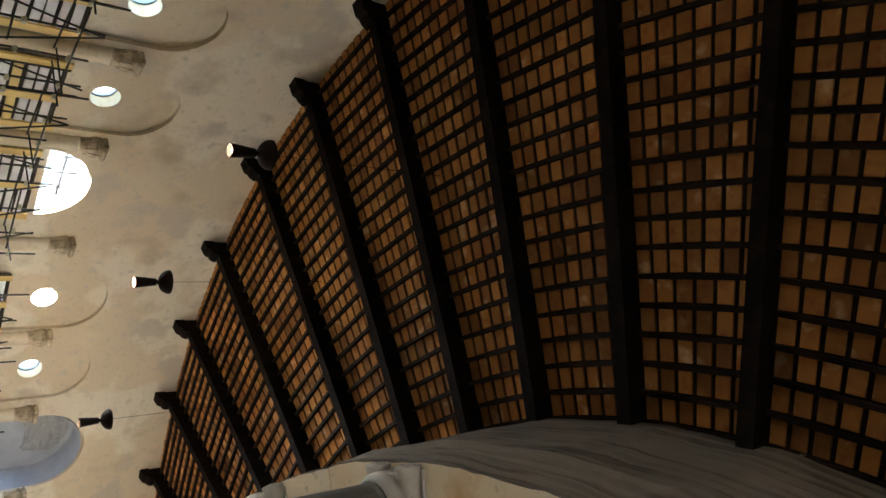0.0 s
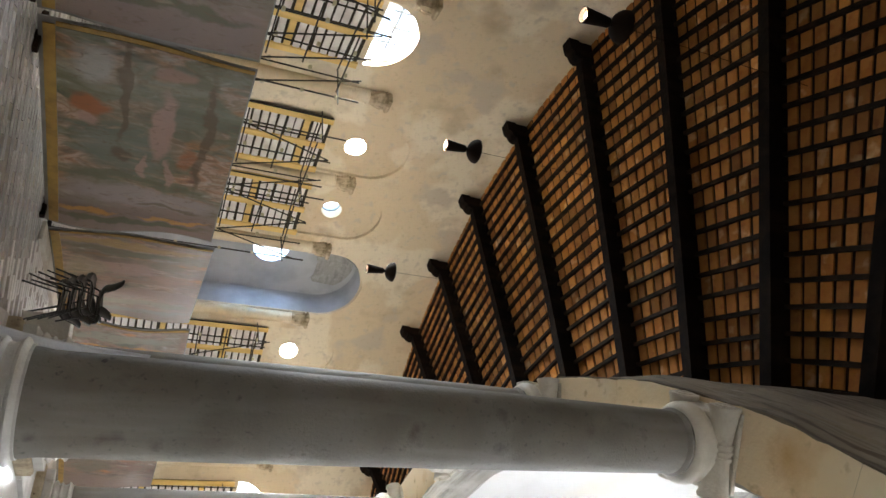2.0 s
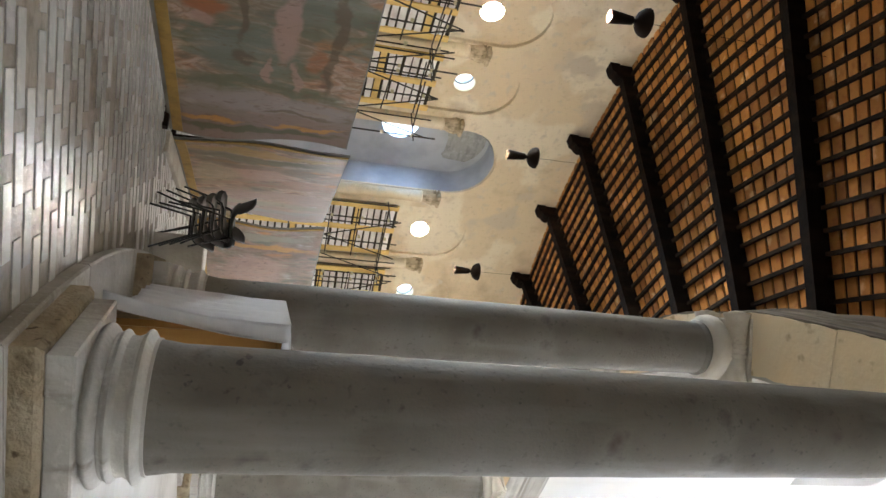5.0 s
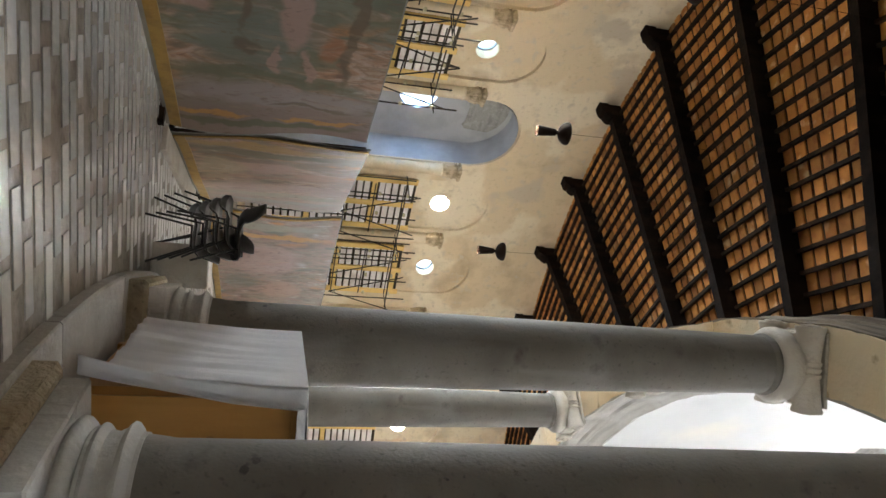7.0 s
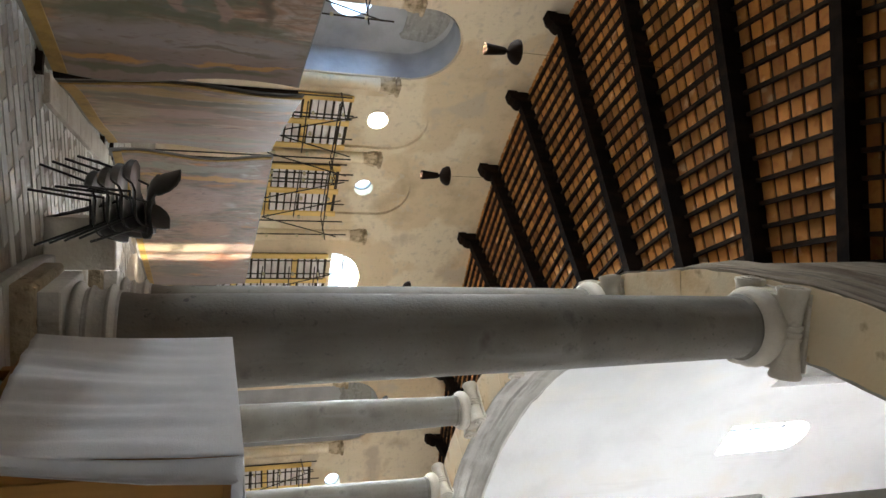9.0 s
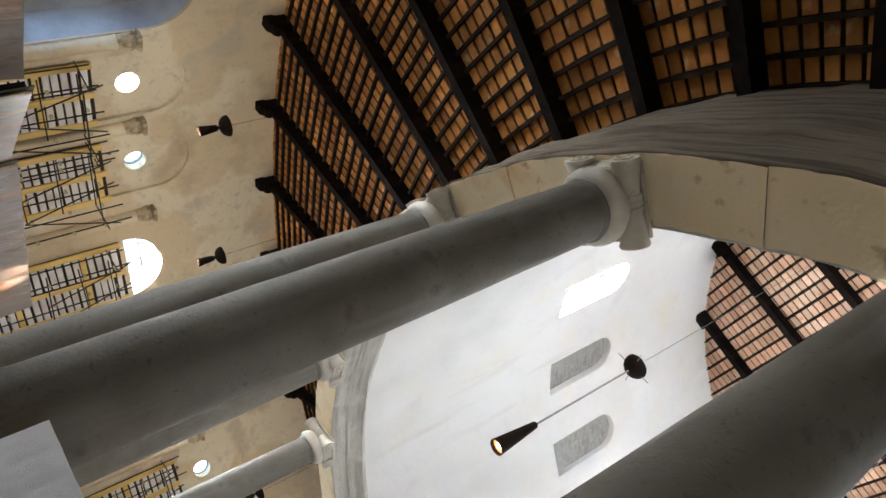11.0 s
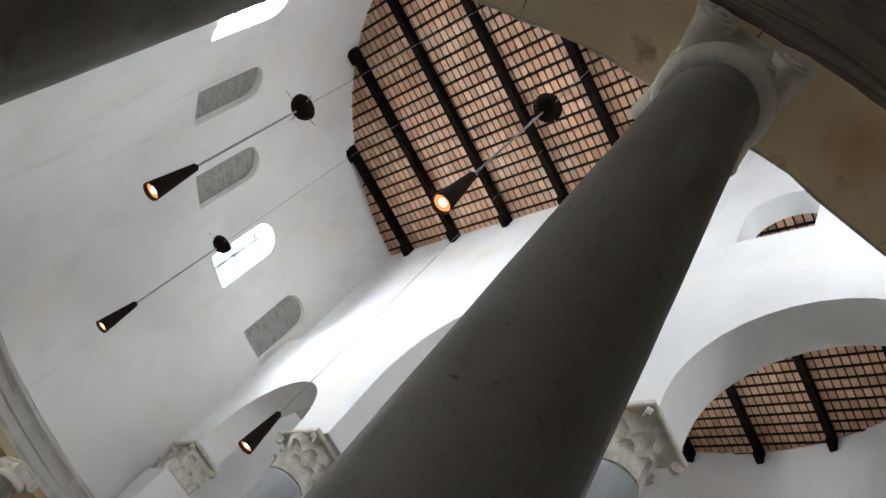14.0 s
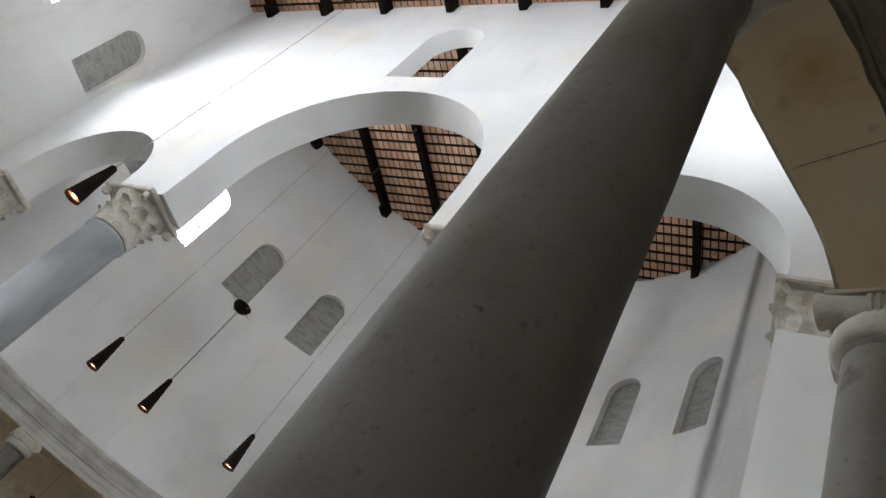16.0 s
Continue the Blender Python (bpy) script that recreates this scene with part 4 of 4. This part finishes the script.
def scaffold(th0, th1, r, z1, seed):
    rnd = random.Random(seed)
    mid = (th0 + th1) / 2
    e = empty("scaffold", label="blackened tube scaffold with diagonal braces and clamps", category="scaffold", group="scaffold bays")
    ends = [th0 + (th1 - th0) * i / 3 for i in range(4)]
    for th in ends:
        for rr in ((r, r - 0.7) if th in (th0, th1) else (r,)):
            g = Geo()
            g.tube(polar(rr, th, 0), polar(rr + rnd.uniform(-0.05, 0.05), th + rnd.uniform(-0.1, 0.1), z1 + rnd.uniform(-0.2, 0.25)), 0.021)
            link("standard", g, M_TUBE, e, True)
    for z in (1.9, 3.05, 3.95, 4.75):
        if z > z1:
            continue
        for rr in ((r, r - 0.7) if z > 4.5 else (r,)):
            g = Geo()
            g.tube(polar(rr - 0.05, th0 - 0.6, z + rnd.uniform(-0.05, 0.05)), polar(rr - 0.05, th1 + 0.6, z + rnd.uniform(-0.05, 0.05)), 0.019)
            link("ledger", g, M_TUBE, e, True)
        for th in ends:
            if z > 4.6 and th in (th0, th1):
                g = Geo()
                g.tube(polar(r + 0.12, th + 0.1, z + 0.05), polar(r - 0.95, th + 0.1, z + 0.05), 0.017)
                link("transom", g, M_TUBE, e, True)
            g = Geo()
            g.chamfer(Matrix.Translation(polar(r - 0.72, th, z + 0.02)), 0.09, 0.09, 0.08, 0.015)
            link("clamp", g, M_CLAMP, e)
    for a, b in zip(ends, ends[1:]):
        g = Geo()
        flip = rnd.random() < 0.5
        g.tube(polar(r - 0.76, a if flip else b, 2.9), polar(r - 0.76, b if flip else a, z1 - 0.1), 0.018)
        link("brace", g, M_TUBE, e, True)
    return e


for n, (th, kind) in enumerate(BAYS):
    if not (55 < th < 176) or kind == "niche":
        continue
    shutter(th, 0.96 if kind == "oc" else 1.05, 0.2, 5.24, RO - 0.10, n)
for n, (a, b) in enumerate(((168, 161.5), (160.5, 154.5), (153, 146.5), (142.5, 136), (135.5, 129.2), (119.5, 113), (112.3, 106), (101.5, 95.5), (78, 72), (71, 65))):
    scaffold(a, b, RO - 0.45, 5.25, 40 + n)

# engaged half columns between the blind arches
for i, (th, kind) in enumerate(BAYS[:-1]):
    if not (45 < th < 176):
        continue
    nxt = BAYS[i + 1][0]
    e = empty("wall_column", Matrix.Translation(polar(RO - 0.04, (th + nxt) / 2)), label="half-buried plastered wall column with a worn capital", category="column", group="columns buried in the outer wall")
    g = Geo()
    g.lathe([(0.24, 0), (0.24, 0.3), (0.20, 0.36), (0.185, 5.75), (0.21, 5.8), (0.19, 5.85)], 20)
    link("shaft", g, M_OUTER, e, True)
    g = Geo()
    g.lathe([(0.19, 5.84), (0.20, 6.0), (0.24, 6.22), (0.25, 6.27)], 16)
    g.chamfer(Matrix.Translation((0, 0, 6.36)) @ pose(0, 0, 0, 0, 0, th), 0.46, 0.46, 0.12, 0.03)
    for i in range(6):
        a = 180 + th + (i - 2.5) * 34
        g.chamfer(Matrix.Translation((0.21 * math.cos(radians(a)), 0.21 * math.sin(radians(a)), 6.08 + 0.05 * (i % 2))) @ pose(0, 0, 0, 8, 12, a), 0.07, 0.09, 0.26, 0.02)
    link("capital", g, M_CRUMB, e, True, "crumbling brown carved capital")

# ---- painted canvas panels standing in the ambulatory ----
LAND = [(0.28, (0.055, 0.06, 0.035)), (0.74, (0.30, 0.22, 0.12)), (0.40, (0.12, 0.12, 0.06)), (0.48, (0.19, 0.18, 0.13)), (0.55, (0.13, 0.11, 0.05)), (0.63, (0.25, 0.23, 0.18))]
FORMS = [(0.28, (0.14, 0.06, 0.03)), (0.74, (0.44, 0.34, 0.26)), (0.42, (0.34, 0.19, 0.11)), (0.50, (0.42, 0.29, 0.22)), (0.58, (0.27, 0.16, 0.09))]
ROSE = [(0.28, (0.14, 0.095, 0.055)), (0.74, (0.24, 0.19, 0.15)), (0.42, (0.26, 0.155, 0.11)), (0.50, (0.21, 0.165, 0.11)), (0.58, (0.29, 0.175, 0.125))]
TONES = [(LAND, FORMS), (ROSE, FORMS), (ROSE, ROSE), (LAND, FORMS)]

TEAL, ROSEY, RUST, BROWN, OLIVE, SAND, ORANGE = (0.125, 0.12, 0.08), (0.34, 0.21, 0.165), (0.30, 0.09, 0.02), (0.10, 0.065, 0.03), (0.10, 0.095, 0.045), (0.30, 0.24, 0.14), (0.48, 0.23, 0.045)
SHAPES = [
    [(1.25, 0.9, 0.95, 0.75, TEAL, 0.55), (0.95, 1.75, 0.55, 0.45, (0.13, 0.14, 0.11), 0.7), (0.55, 0.45, 0.22, 0.30, (0.34, 0.32, 0.28), 0.7), (0.86, 0.80, 0.055, 0.85, BROWN, 0.8), (1.78, 1.30, 0.065, 1.05, BROWN, 0.8),
     (1.30, 1.25, 0.11, 0.62, ROSEY, 0.85), (1.36, 0.36, 0.20, 0.11, (0.27, 0.16, 0.12), 0.8), (1.12, 1.98, 0.05, 0.22, ROSEY, 0.8), (1.42, 2.05, 0.05, 0.26, ROSEY, 0.8), (0.52, 1.08, 0.20, 0.15, RUST, 0.85),
     (0.52, 1.32, 0.12, 0.10, ROSEY, 0.8), (0.88, 1.85, 0.10, 0.14, BROWN, 0.8), (1.62, 1.7, 0.12, 0.20, RUST, 0.6), (1.0, 2.28, 0.95, 0.10, OLIVE, 0.7), (1.2, 2.62, 1.0, 0.20, (0.27, 0.22, 0.20), 0.75),
     (1.5, 2.75, 0.42, 0.035, BROWN, 0.7), (0.52, 3.00, 0.36, 0.055, ORANGE, 0.9), (1.60, 3.02, 0.44, 0.05, ORANGE, 0.9), (1.05, 3.16, 1.0, 0.07, OLIVE, 0.9)],
    [(1.1, 0.30, 1.1, 0.10, (0.33, 0.20, 0.05), 0.8), (1.0, 0.55, 0.9, 0.13, OLIVE, 0.75), (1.05, 1.15, 0.42, 0.38, (0.33, 0.20, 0.15), 0.85), (0.75, 0.85, 0.5, 0.16, BROWN, 0.6), (1.6, 0.9, 0.3, 0.14, (0.16, 0.12, 0.07), 0.7), (1.7, 1.5, 0.35, 0.22, (0.30, 0.15, 0.09), 0.7), (0.5, 1.4, 0.3, 0.5, SAND, 0.6),
     (1.2, 1.75, 0.9, 0.10, (0.24, 0.13, 0.08), 0.7), (1.2, 2.3, 1.0, 0.22, (0.24, 0.15, 0.115), 0.8), (1.2, 2.75, 1.0, 0.14, (0.22, 0.20, 0.13), 0.7), (1.2, 3.15, 1.0, 0.12, (0.20, 0.19, 0.15), 0.8)],
    [(1.0, 0.45, 1.0, 0.16, (0.22, 0.21, 0.15), 0.8), (1.2, 0.85, 0.9, 0.09, ORANGE, 0.85), (1.1, 1.9, 0.6, 0.7, ROSEY, 0.7), (0.6, 3.0, 0.35, 0.4, TEAL, 0.6), (1.4, 3.4, 0.4, 0.5, (0.36, 0.20, 0.12), 0.7),
     (1.0, 4.6, 0.7, 0.4, SAND, 0.6), (1.6, 5.6, 0.4, 0.6, RUST, 0.5), (0.8, 6.4, 0.5, 0.4, TEAL, 0.6)],
    [(1.2, 2.9, 1.0, 0.14, RUST, 0.8), (1.3, 2.2, 0.5, 0.35, TEAL, 0.8), (1.7, 2.45, 0.35, 0.16, (0.42, 0.33, 0.28), 0.85), (1.2, 2.5, 0.14, 0.3, ROSEY, 0.8), (0.6, 2.4, 0.4, 0.3, RUST, 0.7), (1.0, 1.3, 0.8, 0.4, OLIVE, 0.7),
     (1.9, 1.6, 0.2, 0.5, ORANGE, 0.6), (1.0, 3.35, 1.0, 0.08, OLIVE, 0.9)],
]


def panel(a, b, height, n):
    a, b = Vector((*a, 0)), Vector((*b, 0))
    d = (b - a)
    L = d.length
    d.normalize()
    nor = Vector((d.y, -d.x, 0))
    # local x up, y along, z towards the walk
    m = Matrix(((0, d.x, nor.x, a.x), (0, d.y, nor.y, a.y), (1, 0, 0, 0), (0, 0, 0, 1)))
    e = empty("painted_panel", m, label="tall free-standing canvas panel with a faded fresco painting", category="panel", group="painted panels")
    rnd = random.Random(n)

    def sheet(x0, x1, y0, y1, off, wav, ph):
        g = Geo()
        nx, ny = 20, 26
        v = []
        for k in (0, -0.012):
            for i in range(nx + 1):
                for j in range(ny + 1):
                    x, y = x0 + (x1 - x0) * i / nx, y0 + (y1 - y0) * j / ny
                    edge = abs(2 * (y / L) - 1) ** 6
                    z = off + k + wav * math.sin(x * 2.1 + ph) * math.sin(y * 2.4 + ph * 1.7) + wav * 1.6 * edge * math.sin(x * 3.3 + ph)
                    yy = y + 0.05 * edge * math.sin(x * 2.7 + ph * 2) * (1 if y > L / 2 else -1)
                    v.append((x, yy, z))
        w = ny + 1
        N = (nx + 1) * w
        f = []
        for i in range(nx):
            for j in range(ny):
                q = (i * w + j, i * w + j + 1, (i + 1) * w + j + 1, (i + 1) * w + j)
                f += [q, tuple(N + c for c in reversed(q))]
        rim = [j for j in range(w)] + [i * w + ny for i in range(1, nx + 1)] + [nx * w + j for j in range(ny - 1, -1, -1)] + [i * w for i in range(nx - 1, 0, -1)]
        f += [(rim[i], rim[(i + 1) % len(rim)], N + rim[(i + 1) % len(rim)], N + rim[i]) for i in range(len(rim))]
        return g.add(v, f)
    link("backing", sheet(0.03, height, 0.0, L, -0.02, 0.02, n * 1.7), M_PANELBACK, e, True)
    link("painting", sheet(0.20, height - 0.02, 0.08, L - 0.07, 0.012, 0.02, n * 1.7), painted("faded fresco", n + 1, TONES[n], L, SHAPES[n]), e, True, "faded fresco in earth colours")
    for x0, x1, y0, y1 in ((0.08, 0.195, 0.06, L - 0.06), (0.20, height - 0.02, 0.02, 0.075)):
        link("painted_border", sheet(x0, x1, y0, y1, 0.010, 0.02, n * 1.7), M_FRAME, e, True)
    for y in (0.3, L - 0.3):
        g = Geo()
        g.box(Matrix.Translation((height / 2, y, -0.09)), height - 0.05, 0.06, 0.05)
        link("back_batten", g, M_BATTEN, e)
        g = Geo()
        g.box(Matrix.Translation((0.03, y, -0.12)), 0.06, 0.08, 0.55)
        link("foot", g, M_BATTEN, e)
    return e


panel((-14.42, 2.12), (-12.43, 4.93), 2.15, 0)
panel((-12.36, 5.02), (-10.85, 8.35), 2.22, 1)
panel((-10.65, 8.6), (-5.6, 14.6), 2.28, 2)
panel((-16.6, -1.1), (-14.44, 2.09), 2.15, 3)
for a, b in (((-12.30, 4.85), (-10.62, 8.35)), ((-10.5, 8.5), (-7.8, 11.8))):
    a, b = Vector((*a, 0)), Vector((*b, 0))
    ang = math.degrees(math.atan2(b.y - a.y, b.x - a.x))
    g = Geo()
    L = (b - a).length
    for i in range(5):
        g.chamfer(Matrix.Translation(a.lerp(b, (i + 0.5) / 5) + Vector((0, 0, 0.03))) @ pose(0, 0, 0, 0, 0, ang), L / 5 - 0.012, 0.26, 0.07, 0.01)
    tagged(link("threshold", g, M_MARBLE), label="worn white marble threshold along the painted panels", category="threshold", kind="structure")

# ---- stack of chairs ----
def chair():
    """A one-piece shell, seat and curved back, on four thin splayed legs."""
    e = empty("stacking_chair", label="black plastic shell stacking chair with thin metal legs", category="chair", group="stacked chairs")
    g = Geo()
    prof = [(-0.25, 0.385), (-0.225, 0.43), (-0.16, 0.448), (-0.04, 0.435), (0.08, 0.425), (0.15, 0.44), (0.195, 0.475), (0.215, 0.51), (0.235, 0.55), (0.26, 0.60), (0.30, 0.655), (0.33, 0.68)]
    wid = [0.17, 0.20, 0.215, 0.215, 0.205, 0.195, 0.185, 0.185, 0.19, 0.18, 0.14, 0.09]
    nw = 8
    v = []
    for th in (0.0, 0.014):
        for (y, z), w in zip(prof, wid):
            for j in range(nw + 1):
                u = 2 * j / nw - 1
                lift = 0.03 * u ** 4 if z < 0.5 else 0.0
                fore = -0.035 * u * u if z >= 0.5 else 0.0
                v.append((u * w, y + fore + th * 0.5, z + lift - th))
    w = nw + 1
    N = len(prof) * w
    f = []
    for i in range(len(prof) - 1):
        for j in range(nw):
            q = (i * w + j, i * w + j + 1, (i + 1) * w + j + 1, (i + 1) * w + j)
            f += [q, tuple(N + c for c in reversed(q))]
    last = len(prof) - 1
    rim = list(range(w)) + [i * w + nw for i in range(1, last + 1)] + [last * w + j for j in range(nw - 1, -1, -1)] + [i * w for i in range(last - 1, 0, -1)]
    f += [(rim[i], rim[(i + 1) % len(rim)], N + rim[(i + 1) % len(rim)], N + rim[i]) for i in range(len(rim))]
    g.add(v, f)
    link("shell", g, M_CHAIR, e, True)
    for sx in (-1, 1):
        for y0, y1 in ((-0.25, -0.12), (0.25, 0.10)):
            g = Geo()
            g.tube((sx * 0.245, y0, 0), (sx * 0.15, y1, 0.428), 0.011, 8)
            link("leg", g, M_CHAIR, e, True)
        g = Geo()
        g.tube((sx * 0.15, -0.12, 0.42), (sx * 0.15, 0.10, 0.41), 0.010, 8)
        link("seat_rail", g, M_CHAIR, e, True)
    return e


first = chair()
base = pose(-11.47, 4.24, 0.016, 0, 0, -84)
first.matrix_basis = base
for k in range(1, 4):
    copy_thing(first, base @ Matrix.Translation((0.008 * k, -0.03 * k, 0.105 * k)) @ pose(0, 0, 0, 1.5 * k, 0, 1.5 * k))
copy_thing(first, pose(-11.52, 4.22, 0.44, 2, 0, 98))

g = Geo()
g.chamfer(pose(-10.98, 4.62, 0.29, 0, 0, -18), 0.46, 0.46, 0.58, 0.015)
tagged(link("plinth_block", g, M_MARBLE), label="white marble block standing beside a column", category="block")

# ---- draped cabinet between two columns ----
cab = empty("draped_cabinet", Matrix(((0.981, 0.195, 0, -11.07), (-0.195, 0.981, 0, 0.88), (0, 0, 1, 0.10), (0, 0, 0, 1))), label="honey brown cabinet under a white cotton cloth", category="cabinet")
CL, CD, CH = 1.66, 0.70, 1.40
g = Geo()
g.chamfer(Matrix.Translation((0, CL / 2, CH / 2 + 0.06)), CD, CL, CH - 0.12, 0.012)
link("body", g, M_VENEER, cab)
g = Geo()
g.chamfer(Matrix.Translation((0.02, -0.012, CH / 2 + 0.05)), CD - 0.06, 0.02, CH - 0.24, 0.006)
for x in (-0.3, 0.3):
    for y in (0.06, CL - 0.06):
        q = Geo()
        q.chamfer(Matrix.Translation((x * CD, y, 0.06)), 0.07, 0.07, 0.12, 0.006)
        link("foot", q, M_VENEER, cab)
door = link("end_panel", g, M_VENEER, cab)
g = Geo()
g.box(Matrix.Translation((0.02, -0.062, 0.86)), 0.16, 0.016, 0.02)
g.box(Matrix.Translation((-0.055, -0.042, 0.86)), 0.022, 0.04, 0.038)
g.box(Matrix.Translation((0.095, -0.042, 0.86)), 0.022, 0.04, 0.038)
link("handle", g, M_STEEL, door)
# cloth: a sheet over the top that hangs down the long side and a little over the ends
cl = Geo()
NU, NV = 46, 60
us = [(-1.22 + 1.92 * i / NU) for i in range(NU + 1)]
v = []
for i, u in enumerate(us):
    for j in range(NV + 1):
        y = -0.04 + (CL + 0.08) * j / NV
        wav = 0.010 * math.sin(y * 17 + 0.6 * math.sin(y * 5)) + 0.006 * math.sin(y * 41 + u * 2) + 0.012 * math.sin(y * 4.0 - u * 3.1)
        if u < 0:
            t = -u
            p = (-CD / 2 - 0.03 - (0.05 * t * t + wav * min(1.0, t * 1.6)), y - 0.03 * math.sin(t * 3) * (1 if y > 1 else -0.6), CH + 0.015 - max(0.0, t - 0.02) + 0.03 * math.sin(y * 3) * t * t * 0.4)
        else:
            p = (-CD / 2 - 0.03 + u * (CD + 0.05) / 0.7, y, CH + 0.018 + 0.006 * math.sin(y * 13 + u * 9) - 0.004 * math.cos(u * 9) - 0.05 * max(0.0, 1 - u / 0.07) ** 2 * 0.6)
        v.append(p)
w = NV + 1
f = [(i * w + j, i * w + j + 1, (i + 1) * w + j + 1, (i + 1) * w + j) for i in range(NU) for j in range(NV)]
cl.add(v, f)
cloth = link("cloth", cl, M_CLOTH, None, True)
cloth.matrix_basis = cab.matrix_basis.copy()
tagged(cloth, label="white cotton dust cloth draped over a cabinet", category="cloth")
sol = cloth.modifiers.new("thickness", "SOLIDIFY")
sol.thickness, sol.offset = 0.006, 1.0
# the cloth wraps round the near end: a long hem, a short top edge and a slanting corner
cl = Geo()
v = []
NA, NB = 40, 24
for i in range(NA + 1):
    t = i / NA
    drop = 1.30 * max(0.0, 1 - max(0.0, t - 0.13) / 0.03) if t < 0.16 else 0.0
    drop = max(drop, 0.055, 0.70 * max(0.0, t - 0.52) / 0.48)
    for j in range(NB + 1):
        q = j / NB
        v.append((-CD / 2 - 0.03 + (CD + 0.05) * t - 0.10 * (drop * q) ** 2 * (1 - t) * (t < 0.2), -0.045 - 0.012 * math.sin(t * 30 + q * 3) * q - 0.02 * q, CH + 0.016 - drop * q))
w = NB + 1
f = [(i * w + j, i * w + j + 1, (i + 1) * w + j + 1, (i + 1) * w + j) for i in range(NA) for j in range(NB)]
cl.add(v, f)
fall = link("cloth_end_fall", cl, M_CLOTH, cloth, True)
sol = fall.modifiers.new("thickness", "SOLIDIFY")
sol.thickness, sol.offset = 0.005, 1.0

# ---- marble strips of the floor, last ----
strip = Geo()
strip.chamfer(Matrix.Translation((0, 0, 0.004)), 0.50, 0.118, 0.012, 0.003)
strip_mesh = None
rest = Geo()
rnd = random.Random(5)
count = 0
for j in range(-36, 74):
    y = j * 0.163
    off = (j % 2) * 0.27 + rnd.uniform(-0.09, 0.09)
    for i in range(-9, 10):
        x = -13.4 + i * 0.56 + off
        r = math.hypot(x, y)
        if r < 11.9 or r > 17.5:
            continue
        rot = rnd.uniform(-1.0, 1.0)
        k = rnd.uniform(0.74, 1.08)
        if rnd.random() < 0.03:
            continue
        near = -14.6 < x < -12.0 and -1.2 < y < 5.6
        if near and count < 300:
            if strip_mesh is None:
                ob = link("floor_strip", strip, M_FTILE, floor_ob)
                strip_mesh = ob.data
            else:
                ob = new("floor_strip", strip_mesh)
                ob.parent = floor_ob
            ob.matrix_basis = pose(x, y, rnd.uniform(-0.0015, 0.001), 0, 0, rot) @ Matrix.Diagonal((k, 1, 1, 1))
            count += 1
        else:
            rest.chamfer(pose(x, y, 0.004 + rnd.uniform(-0.0015, 0.001), 0, 0, rot), 0.50 * k, 0.118, 0.012, 0.003)
tagged(link("floor_strips_beyond", rest, M_FTILE2, floor_ob), kind="stuff", label="white marble strips laid in rows")
